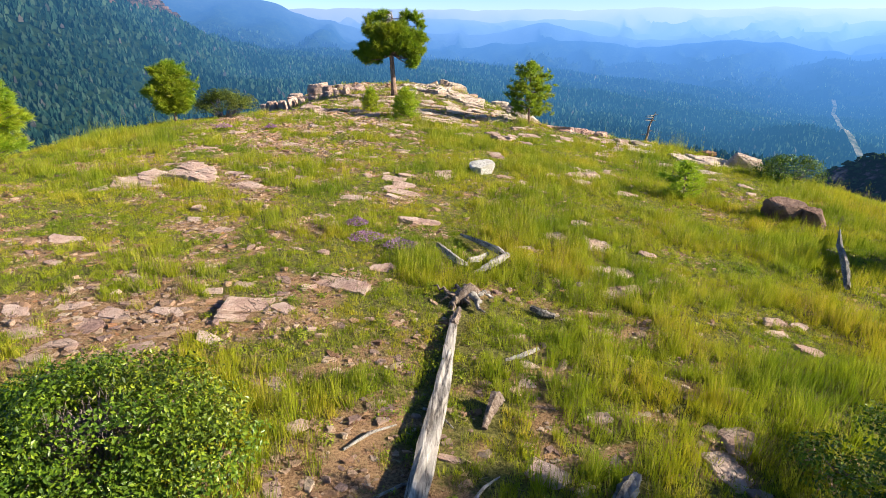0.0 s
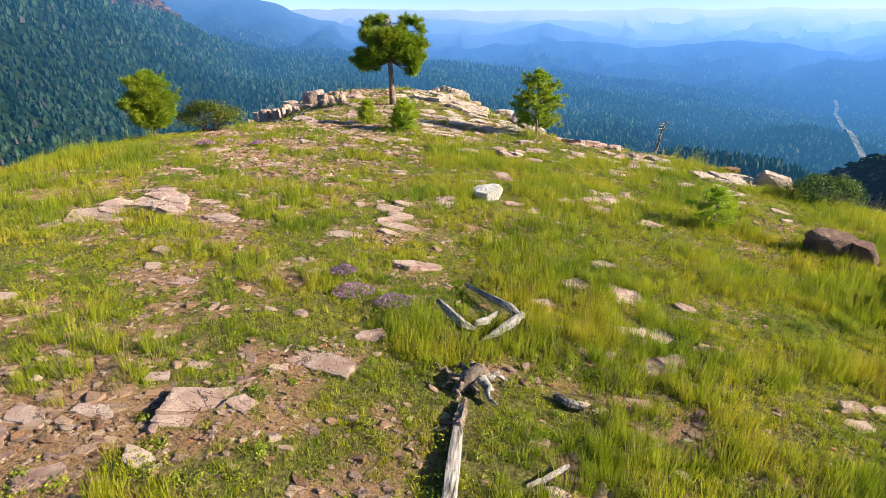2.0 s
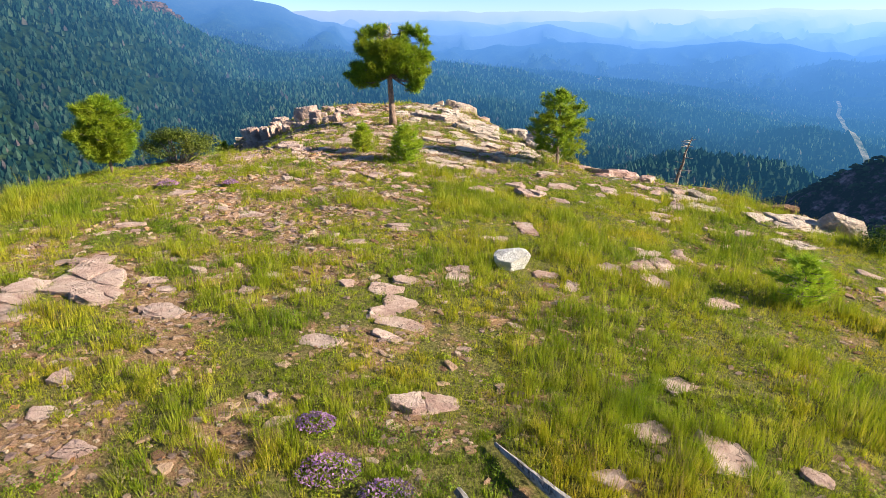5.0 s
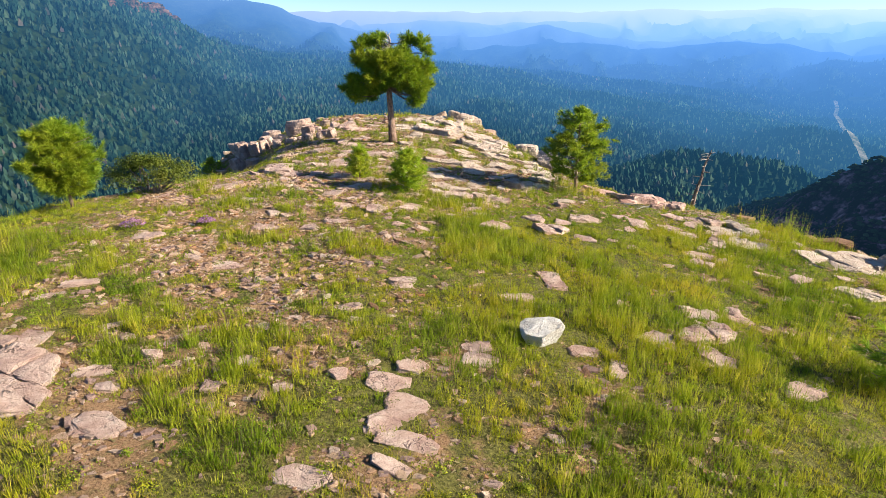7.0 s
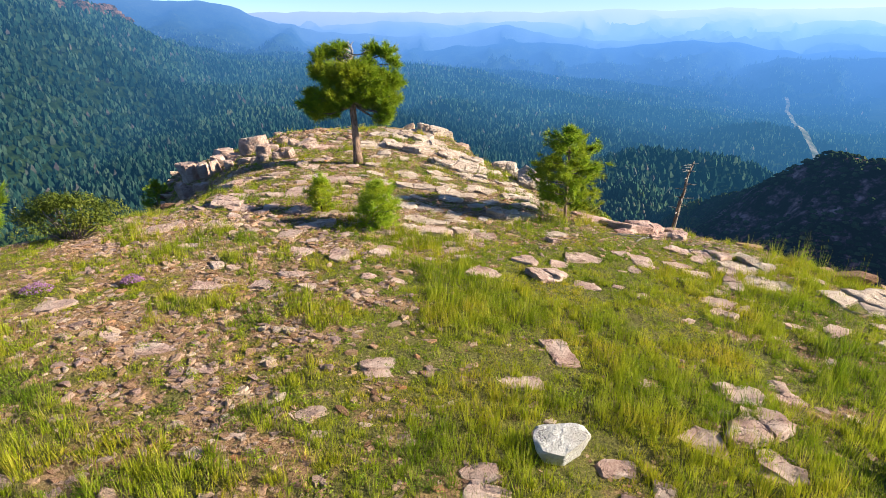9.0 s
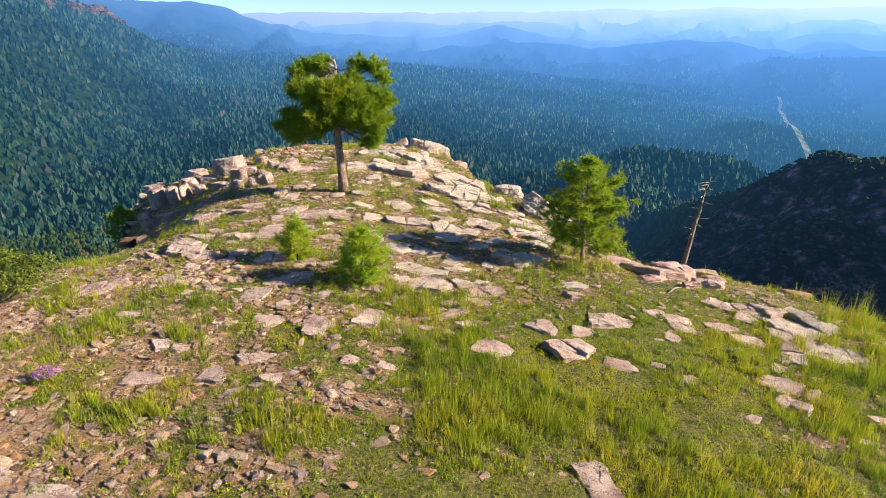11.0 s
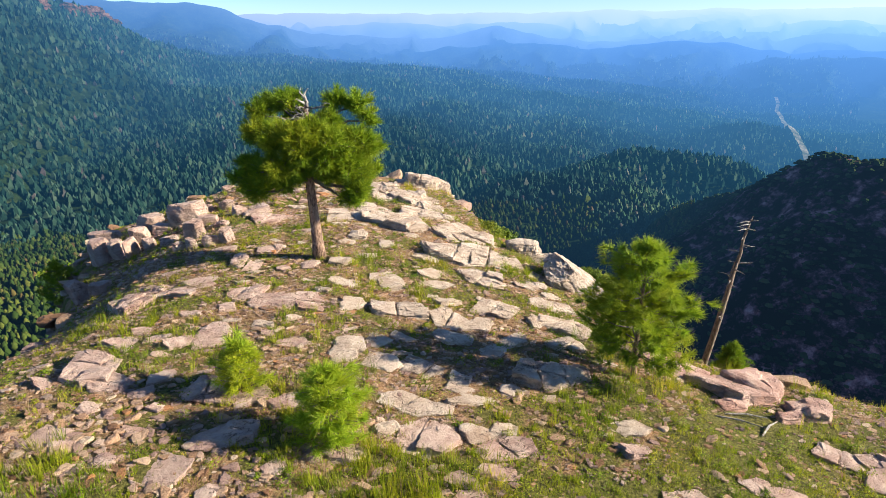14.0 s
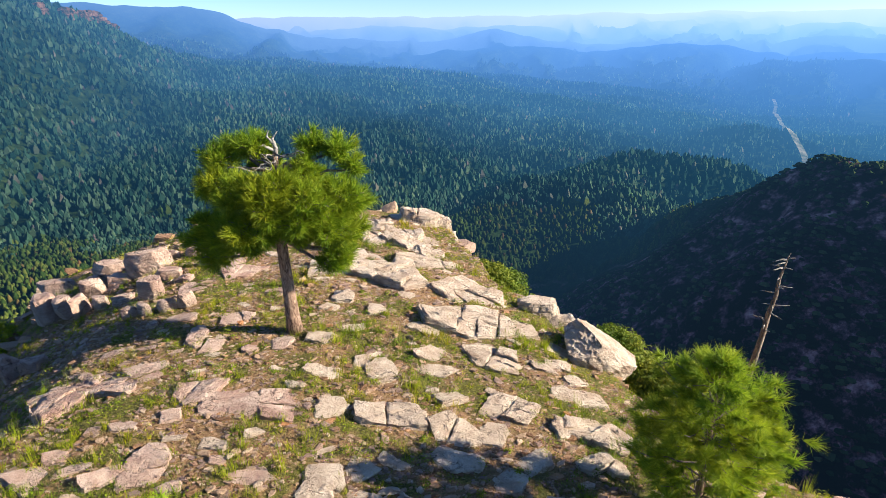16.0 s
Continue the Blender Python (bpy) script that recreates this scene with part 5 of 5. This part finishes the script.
def outcrops(seed, n, mat, name, label, group, box, lo, hi, clear):
    """Low slabs strewn where no other stone lies, longer along the strike than across it."""
    rng = np.random.default_rng(seed)
    rows = []
    for _ in range(n * 12):
        x, y, w = rng.uniform(box[0], box[1]), rng.uniform(box[2], box[3]), lo * (hi / lo) ** (rng.random() ** 2.2)
        if len(rows) < n and rim_distance(np.array([x]), np.array([y]))[0] < -0.35 and all((x - p) ** 2 + (1.4 * (y - q)) ** 2 > (clear + 0.5 * w) ** 2 for p, q in TAKEN):
            TAKEN.append((x, y))
            rows.append((x, y, w, w * rng.uniform(0.35, 0.8), w * rng.uniform(0.06, 0.24)))
    rocks(seed, mat, name, label, group, rows)


outcrops(1400, 60, M_rockpale, "flat_rock", "pale jointed slab of bedrock cropping out of the soil", "bedrock on the point", (-4.5, 4.4, 26.4, 38.5), 0.25, 0.75, 0.24)
outcrops(1540, 50, M_rock, "flat_rock", "pinkish slab of bedrock cropping out of stony soil", "bedrock on the point", (-9.0, -2.5, 24.0, 36.5), 0.22, 0.8, 0.26)
outcrops(1640, 36, M_rock, "flat_rock", "flat pinkish slab flush with the gravelly soil", "bedrock in the gravel", (-7.5, 1.0, 12.5, 23.5), 0.22, 0.7, 0.3)
outcrops(1720, 34, M_rock, "flat_rock", "flat greyish slab flush with the grass", "bedrock in the grass", (3.5, 10.0, 16.5, 24.0), 0.2, 0.55, 0.3)
outcrops(1780, 16, M_rock, "flat_rock", "flat pinkish slab flush with the grass", "bedrock in the grass", (-6.0, 4.5, 4.0, 12.0), 0.18, 0.5, 0.3)

# ---- the trees and shrubs in their places ----
lone_pine(-2.42, 31.0)
young_pine("young_pine", 3.65, 26.05, 2.72, 1.06, 21, "young pine with a bushy cone of green needles", M_needle_sapling, 0.2, 1.6, shape=0.45, needle=0.19, gap=0.32)
young_pine("young_pine", -9.5, 21.8, 2.15, 0.76, 22, "round bushy young pine on the rim", M_needle, 0.2, 1.6, shape=0.15, needle=0.2)
young_pine("young_pine", -11.2, 14.6, 2.3, 1.1, 23, "bushy young pine at the rim of the slope", M_needle_young, 0.15, 1.4, shape=0.25, needle=0.2)
young_pine("young_pine", 13.4, 10.4, 3.7, 1.3, 29, "young pine that shades the grass beside the ridge", None, 0.1, 1.0, shape=0.6, needle=0.2)
young_pine("young_pine", 9.0, 1.55, 6.2, 1.55, 30, "pine that shades the grass beside the ridge", None, 0.1, 1.2, shape=0.2, needle=0.36, gap=0.34)
young_pine("pine_seedling", -1.45, 24.0, 1.2, 0.52, 24, "bright green pine seedling among rocks", M_needle_young, 0.14, 1.4, shape=0.4, needle=0.19, group="seedlings")
young_pine("pine_seedling", -2.95, 25.2, 0.9, 0.36, 25, "small bright green pine seedling among rocks", M_needle_young, 0.14, 1.3, shape=0.4, needle=0.17, group="seedlings")
young_pine("pine_seedling", 6.3, 15.4, 0.95, 0.5, 26, "pine seedling with some browned needles in tall grass", M_needle_young, 0.1, 0.9, shape=0.2, needle=0.2, group="seedlings")
snag_tree(11.9, 38.2, -8.1)
young_pine("young_conifer", 12.35, 36.9, -5.7 - gz(12.35, 36.9), 1.0, 27, "small green conifer on the slope below the rim", M_needle, 0.5, 1.0, shape=0.5, needle=0.18, gap=0.11)
young_pine("young_conifer", -11.3, 35.4, 1.5, 0.6, 28, "dark young conifer below the rim", M_needle_sapling, 0.1, 1.2, shape=0.3, needle=0.16)
shrub("slope_bush", 2.5, 38.4, 1.5, 1.2, 1.5, 35, "bright green bush below the crag", M_oak, 30000, 0.1, crest_z=-1.5, lumps=60)
shrub("slope_bush", 5.2, 33.8, 1.3, 1.2, 1.4, 36, "bright green bush below the big boulder", M_oak, 30000, 0.1, crest_z=-1.7, lumps=60)
shrub("slope_bush", 6.2, 32.2, 1.3, 1.2, 1.5, 37, "bright green bush on the steep slope", M_oak, 30000, 0.1, crest_z=-2.1, lumps=60)
timber("fallen_log", lie([(-0.42, 2.5, 0.01), (-0.27, 3.6, 0.01), (-0.13, 4.7, 0.01), (0.02, 5.9, 0.01), (0.12, 6.95, 0.03)], 0.04), [0.108, 0.105, 0.095, 0.078, 0.05], M_grey, "bleached grey fallen trunk with split furrows", 5, 14, 0.3)
timber("splintered_wood", lie([(0.13, 6.95, 0.05), (0.17, 7.2, 0.04), (0.22, 7.5, 0.03)], 0.03), [0.055, 0.06, 0.03], M_snag, "brown splintered end of the fallen trunk", 6, 10, 0.5)
root_stump(0.3, 7.85)
timber("bent_branch", lie([(0.33, 10.65, 0.05), (0.65, 10.1, 0.12), (0.92, 9.75, 0.13), (1.06, 9.5, 0.1)], 0.02), [0.02, 0.045, 0.055, 0.045], M_grey, "bleached bent branch lying in grass", 7, 9, 0.3)
timber("split_branch", lie([(1.08, 9.56, 0.1), (0.88, 9.3, 0.09), (0.66, 9.08, 0.04), (0.5, 8.98, 0.0)], 0.03), [0.06, 0.07, 0.045, 0.012], M_grey, "bleached split piece of trunk in grass", 8, 9, 0.4)
timber("dead_branch", lie([(-0.1, 9.85, 0.12), (0.08, 9.55, 0.08), (0.26, 9.25, 0.04), (0.42, 9.2, 0.02)], 0.02), [0.035, 0.06, 0.055, 0.03], M_grey, "grey broken branch lying in grass", 9, 9, 0.35)
timber("broken_branch", lie([(0.42, 9.3, 0.06), (0.6, 9.45, 0.05), (0.78, 9.75, 0.04)], 0.03), [0.04, 0.045, 0.02], M_grey, "grey broken branch lying in grass", 19, 8, 0.35)
timber("wood_chunk", lie([(0.4, 4.95, 0.0), (0.47, 5.15, 0.07), (0.54, 5.32, 0.11), (0.58, 5.4, 0.08)], 0.02), [0.025, 0.05, 0.08, 0.05], M_snag, "short grey broken chunk of root wood", 10, 9, 0.4)
timber("dead_stick", lie([(0.74, 6.25, 0.0), (0.92, 6.33, 0.02), (1.17, 6.52, 0.05)], 0.02), [0.015, 0.03, 0.02], M_grey, "thin grey stick on the grass", 11, 7, 0.3, "stick")
timber("charred_log", lie([(7.0, 9.6, 0.1), (7.6, 10.6, 0.14), (8.3, 11.9, 0.14), (8.95, 12.95, 0.2)], 0.05), [0.05, 0.075, 0.065, 0.025], M_darkwood, "grey fallen log with a charred hollow", 12, 11, 0.35)
timber("broken_stub", lie([(1.45, 4.0, 0.0), (1.62, 4.2, 0.08), (1.72, 4.32, 0.12)], 0.02), [0.05, 0.07, 0.03], M_grey, "splintered grey stub of wood", 13, 9, 0.5)
timber("dark_stick", lie([(1.25, 7.75, 0.03), (1.4, 7.6, 0.04), (1.55, 7.55, 0.03)], 0.03), [0.04, 0.055, 0.04], M_darkwood, "short charred stick in the grass", 14, 8, 0.3, "stick")
for k, (x0, y0, x1, y1) in enumerate([(-0.9, 4.5, -0.45, 4.9), (-0.2, 5.2, 0.1, 4.9), (-0.6, 3.9, -0.1, 4.2), (0.2, 3.9, 0.5, 4.3), (4.6, 24.9, 5.3, 24.6), (4.8, 25.0, 5.5, 24.9), (5.1, 24.4, 5.6, 24.8)]):
    timber("twig", lie([(x0, y0, 0.0), ((x0 + x1) / 2, (y0 + y1) / 2 + 0.04, 0.03), (x1, y1, 0.01)], 0.015), [0.012, 0.016, 0.006], M_grey, "thin bleached twig on the ground", 40 + k, 6, 0.3, "stick")
wildflowers(-1.35, 10.05, 0.34, 51, "clump of purple wildflowers in the grass")
wildflowers(-1.62, 10.75, 0.24, 52, "clump of purple wildflowers in the grass")
wildflowers(-0.75, 9.75, 0.3, 53, "clump of faded purple flowers and dry stems")
wildflowers(-7.2, 20.1, 0.3, 54, "clump of purple flowers on stony soil")
wildflowers(-5.8, 20.6, 0.22, 55, "clump of purple flowers on stony soil")
shrub("manzanita_bush", -2.75, 4.0, 1.4, 1.05, 0.95, 31, "dense green manzanita bush with a bare twiggy patch", M_leaf, 44000, 0.042, bald=(0.0, -0.1, 0.3, 0.36), lumps=50)
shrub("manzanita_bush", 4.15, 4.15, 1.0, 1.1, 0.95, 32, "dark green manzanita bush at the slope's edge", M_leaf, 14000, 0.045)
shrub("rim_bush", -8.3, 23.5, 1.35, 0.8, 1.15, 33, "olive green bush on the rim", M_juniper, 14000, 0.055)
shrub("rim_bush", 11.3, 19.4, 1.3, 0.9, 1.0, 34, "dark green rounded bush behind the rim", M_leaf, 8000, 0.06)


# ---- grass ----
def tufts(n, seed, box, thresh):
    """Places and sizes of tufts where the soil is grown over."""
    rng = np.random.default_rng(seed)
    x, y = rng.uniform(box[0], box[1], n), rng.uniform(box[2], box[3], n)
    c = cover_at(x, y)
    ok = (c > thresh + 0.4 * (rng.random(n) - 0.5)) & (rim_distance(x, y) < 0.8) & ~on_rock(x, y)
    x, y, c = x[ok], y[ok], c[ok]
    size = (0.55 + 0.55 * c) * (0.45 + 1.0 * rng.random(len(x)) ** 2.5) * (0.45 + 1.1 * smooth01(fbm(x, y, 1.3, 2, 47), 0.32, 0.68))
    return x, y, size, rng


def grass_field(name, mat, label, rows, seed, thresh, spread):
    """Tufts of upright blades; rows: box, tufts, blades each, width and height of a blade, radius of a tuft."""
    bag, tone = Bag(), []
    for q, (box, n, per, width, height, radius) in enumerate(rows):
        x, y, size, rng = tufts(n, seed + q, box, thresh)
        m = len(x)
        r, a = radius * rng.random((m, per)) ** 0.7, rng.uniform(0, 6.28, (m, per))
        px, py = (x[:, None] + r * np.cos(a)).ravel(), (y[:, None] + r * np.sin(a)).ravel()
        h = (height * size[:, None] * rng.uniform(0.45, 1.25, (m, per))).ravel()
        lean = (r / radius * rng.uniform(0.1, 1.0, (m, per)) * spread)
        lx, ly = (np.cos(a) * lean + rng.normal(0, 0.12, (m, 1))).ravel() * h, (np.sin(a) * lean + rng.normal(0, 0.12, (m, 1))).ravel() * h
        z, b = top_height(px, py) - 0.012, rng.uniform(0, 6.28, m * per)
        sx, sy = np.cos(b) * width / 2, np.sin(b) * width / 2
        V = np.stack([np.stack([px - sx, py - sy, z], -1), np.stack([px + sx, py + sy, z], -1), np.stack([px + lx, py + ly, z + h], -1)], 1)
        bag.add(V.reshape(-1, 3), np.arange(3 * m * per).reshape(-1, 3))
        tone.append(np.repeat(rng.random(m), per * 3))
    me = bag.mesh(name, mat)
    me.attributes.new("tone", "FLOAT", "POINT").data.foreach_set("value", np.concatenate(tone).astype(np.float32))
    return tagged(new(name, me), label, "grass", kind="stuff")


grass_field("grass", M_grass, "yellow-green grass in loose tufts", [
    ((-7, 7, 2.2, 12), 23000, 21, 0.0075, 0.18, 0.06), ((7, 15, 4, 13), 7000, 18, 0.012, 0.21, 0.09), ((-13, -7, 3, 13), 6000, 14, 0.011, 0.14, 0.07), ((-13, 16, -10, 2.2), 7000, 9, 0.016, 0.16, 0.1),
    ((-12, 14, 12, 24), 36000, 16, 0.0095, 0.16, 0.07), ((-11, 9, 24, 40), 12000, 17, 0.009, 0.15, 0.06)], 400, 0.46, 0.5)
grass_field("grass_stalks", M_grass, "tall thin grass stalks gone to seed", [
    ((5.5, 12, 15, 25), 700, 7, 0.009, 0.42, 0.05), ((-11, -7, 12, 23), 500, 7, 0.009, 0.4, 0.05), ((-6, 6, 4, 21), 900, 6, 0.007, 0.34, 0.04), ((-3, 5, 24, 30), 120, 8, 0.008, 0.42, 0.05)], 470, 0.5, 0.3)
grass_field("dry_grass", M_dry, "straw-coloured dry grass among the green", [((-6, 7, 2.5, 12), 4200, 12, 0.006, 0.17, 0.06), ((-12, 13, 12, 38), 9500, 10, 0.008, 0.15, 0.07)], 450, 0.32, 0.9)


def herb_field(name, n, per, seed, box, thresh, radius, h, leaf, mat, label, category="herbs"):
    x, y, size, rng = tufts(n, seed, box, thresh)
    r, a = radius * rng.random((len(x), per)) ** 0.6, rng.uniform(0, 6.28, (len(x), per))
    x, y, size = (x[:, None] + r * np.cos(a)).ravel(), (y[:, None] + r * np.sin(a)).ravel(), np.repeat(size, per)
    z = top_height(x, y) + h * size * rng.random(len(x)) ** 0.7
    bag = Bag()
    D = rng.normal(size=(len(x), 3)) * 0.6 + [0, 0, 0.9]
    bag.add(*leaves(np.stack([x, y, z], -1), D, leaf, rng))
    return tagged(new(name, bag.mesh(name, mat)), label, category, kind="stuff")


herb_field("herbs", 12000, 12, 61, (-11, 12, 2.5, 39), 0.3, 0.09, 0.07, 0.034, M_herb, "low leafy green herbs between the stones")

# ---- rounded leafy mounds scattered over stones and grass alike ----
def mounds(name, n, per, seed, mat, leaf, rad, label):
    rng = np.random.default_rng(seed)
    x, y = rng.uniform(-10.5, 11, n), rng.uniform(2.4, 38.5, n)
    ok = (rim_distance(x, y) < 0.2) & (vnoise(x, y, 2.5, seed) > 0.3) & ~on_rock(x, y)
    x, y = x[ok], y[ok]
    m = len(x)
    r = rad * rng.uniform(0.45, 1.4, m)[:, None]
    d = rng.normal(size=(m, per, 3))
    d /= np.linalg.norm(d, axis=2)[..., None]
    d[..., 2] = np.abs(d[..., 2])
    q = rng.random((m, per)) ** 0.4
    P = np.stack([x[:, None] + d[..., 0] * r * q * rng.uniform(0.8, 1.3, (m, 1)), y[:, None] + d[..., 1] * r * q, top_height(x, y)[:, None] + d[..., 2] * r * q * 0.75 + 0.01], -1)
    bag = Bag()
    bag.add(*leaves(P.reshape(-1, 3), d.reshape(-1, 3) + [0, 0, 0.5], leaf, rng))
    return tagged(new(name, bag.mesh(name, mat)), label, "herbs", kind="stuff")


mounds("leafy_mounds", 2600, 84, 65, M_herb, 0.03, 0.15, "bright green leafy mounds between the stones")
mounds("dry_mounds", 260, 60, 66, M_dry, 0.03, 0.13, "dry brown tufted plants between the stones")

# ---- loose stones ----
s = Nodes("stone_chips")
chip = s.ramp(s.n("NewGeometry").outputs["Random Per Island"], [(0.0, (0.1781, 0.0944, 0.0497)), (0.22, (0.3385, 0.2051, 0.1242)), (0.48, (0.4453, 0.3117, 0.213)), (0.64, (0.3029, 0.2051, 0.1739)), (0.8, (0.2404, 0.1558, 0.1312)), (0.92, (0.5344, 0.4184, 0.3123)), (1.0, (0.374, 0.1723, 0.071))])
chip = s.mix(s.ramp(s.noise(24, 7, 0.75), [(0.34, (0.7, 0.7, 0.7)), (0.48, (0, 0, 0))]), chip, s.mix(0.55, chip, (0.075, 0.045, 0.03)))
s.bump(s.noise(28, 8, 0.75), 1.0, 0.05)
M_chip = s.done(chip, 0.9)


def shards(name, n, seed, lo, hi, box, label, keep, thick=0.12, mat=None):
    """Flat angular shards of slabby rock lying on the soil: uneven five-sided plates."""
    rng = np.random.default_rng(seed)
    x, y = rng.uniform(box[0], box[1], n), rng.uniform(box[2], box[3], n)
    ok = keep(x, y, rng) & ~on_rock(x, y)
    x, y = x[ok], y[ok]
    m = len(x)
    a = (np.arange(5)[None] + rng.uniform(-0.38, 0.38, (m, 5))) * (2 * math.pi / 5)
    size = (lo * (hi / lo) ** (rng.random(m) ** 1.7))[:, None]
    R = size * rng.uniform(0.6, 1.15, (m, 5)) / 2
    px, py = R * np.cos(a) * 1.35, R * np.sin(a) * 0.9
    spin = rng.normal(0, 0.7, m)[:, None]
    qx, qy = px * np.cos(spin) - py * np.sin(spin), px * np.sin(spin) + py * np.cos(spin)
    up = (size * thick * rng.uniform(0.5, 1.3, (m, 1))) + qx * rng.uniform(-0.12, 0.2, (m, 1)) - qy * rng.uniform(-0.1, 0.22, (m, 1))
    base = top_height(x, y)[:, None]
    top = np.stack([x[:, None] + qx * 0.9, y[:, None] + qy * 0.9, base + np.maximum(up, 0.006)], -1)
    low = np.stack([x[:, None] + qx, y[:, None] + qy, base - 0.03 - 0 * qx], -1)
    V = np.concatenate([top, low], 1)
    tri = [(0, 1, 2), (0, 2, 3), (0, 3, 4)] + [t for k in range(5) for t in ((k, k + 5, (k + 1) % 5 + 5), (k, (k + 1) % 5 + 5, (k + 1) % 5))]
    F = (np.arange(m)[:, None, None] * 10 + np.array(tri)[None]).reshape(-1, 3)
    return tagged(new(name, mesh_arrays(name, V.reshape(-1, 3), F, mat or M_chip)), label, "stones", kind="stuff")


# ---- broken flat chips, thickest on the bare ground and the point ----
def chip_field(name, n, seed, lo, hi, box, label, keep, level):
    rng = np.random.default_rng(seed)
    x, y = rng.uniform(box[0], box[1], n), rng.uniform(box[2], box[3], n)
    ok = keep(x, y, rng) & ~on_rock(x, y)
    x, y = x[ok], y[ok]
    m = len(x)
    sets = []
    for k in range(14):
        sets.append(rock_arrays(300 + k, (1.0, 0.75, 0.4), level, 12, 0.8, 0.0, 0.06))
    V = np.stack([sets[k][0] for k in rng.integers(0, 14, m)])
    F = sets[0][1]
    s = (lo * (hi / lo) ** (rng.random(m) ** 1.6))[:, None, None]
    V = V * s * np.stack([rng.uniform(0.8, 1.5, m), rng.uniform(0.8, 1.3, m), rng.uniform(0.5, 1.2, m)], -1)[:, None]
    a, b = rng.uniform(0, 6.28, m)[:, None], rng.uniform(-0.35, 0.35, m)[:, None]
    X = V[..., 0] * np.cos(b) + V[..., 2] * np.sin(b)
    Z = V[..., 2] * np.cos(b) - V[..., 0] * np.sin(b)
    V = np.stack([X * np.cos(a) - V[..., 1] * np.sin(a), X * np.sin(a) + V[..., 1] * np.cos(a), Z], -1)
    V = V + np.stack([x, y, top_height(x, y) + s[:, 0, 0] * 0.08], -1)[:, None]
    nv = V.shape[1]
    return tagged(new(name, mesh_arrays(name, V.reshape(-1, 3), (np.arange(m)[:, None, None] * nv + F).reshape(-1, 3), M_chip)), label, "stones", kind="stuff")


bare_here = lambda x, y, rng: (rng.random(len(x)) > 0.30 + cover_at(x, y) * 0.85 - 0.3 * smooth01(y, 21, 24)) & (rim_distance(x, y) < 0.6)
shards("rock_chips", 76000, 81, 0.05, 0.17, (-9.5, 9, 2.5, 40), "broken flat pinkish chips of sandstone", bare_here)
shards("gravel", 60000, 84, 0.03, 0.085, (-9.5, 9, 2.5, 40), "fine angular pinkish gravel on the soil", bare_here, 0.35)
shards("sandstone_flakes", 7000, 89, 0.1, 0.24, (-9, 4, 4.0, 39.5), "pale pink flakes of sandstone strewn over bare soil", lambda x, y, rng: (rng.random(len(x)) > 0.38 + cover_at(x, y) * 0.75) & (rim_distance(x, y) < 0.1), 0.13)
chip_field("wall_rubble", 170, 86, 0.15, 0.4, (-10.2, -3.0, 34.8, 38.8), "small broken blocks wedged in the rim wall", lambda x, y, rng: (rim_distance(x, y) < 0.1) & (y > 36.4 - 1.0 * (x < -7)), 2)
chip_field("broken_stones", 8500, 83, 0.055, 0.19, (-9, 9, 2.5, 39.5), "broken angular stones lying on the soil", bare_here, 2)
chip_field("gravel_stones", 3600, 87, 0.07, 0.21, (-8, -0.5, 16.5, 25), "broken warm pink stones strewn over the gravel", bare_here, 2)
chip_field("rim_rubble", 2400, 82, 0.15, 0.9, (-17, 11, 20, 44), "rubble of broken rock down the steep rim", lambda x, y, rng: (rim_distance(x, y) > 0.3) & (rim_distance(x, y) < 3.0) & ((y > 27) | (x > 6)), 2)

# dry needles, straw and bark flakes lying on the bare soil
rng = np.random.default_rng(91)
n = 110000
x, y = rng.uniform(-9, 9, n), rng.uniform(2.5, 39, n)
ok = (y > 21) | (rng.random(n) < 0.4)
x, y = x[ok], y[ok]
ok = (cover_at(x, y) < 0.75) & (rim_distance(x, y) < 0.4)
x, y = x[ok], y[ok]
n = len(x)
a, L, w = rng.uniform(0, 6.28, n), rng.uniform(0.03, 0.11, n), rng.uniform(0.004, 0.014, n)
c, d = np.cos(a), np.sin(a)
z = top_height(x, y) + 0.012
V = np.stack([np.stack([x - d * w, y + c * w, z], -1), np.stack([x + d * w, y - c * w, z], -1), np.stack([x + c * L, y + d * L, top_height(x + c * L, y + d * L) + rng.uniform(0.01, 0.035, n)], -1)], 1)
tagged(new("dry_litter", mesh_arrays("dry_litter", V.reshape(-1, 3), np.arange(3 * n).reshape(-1, 3), M_dry)), "dry straw and fallen needles on the soil", "litter", kind="stuff")
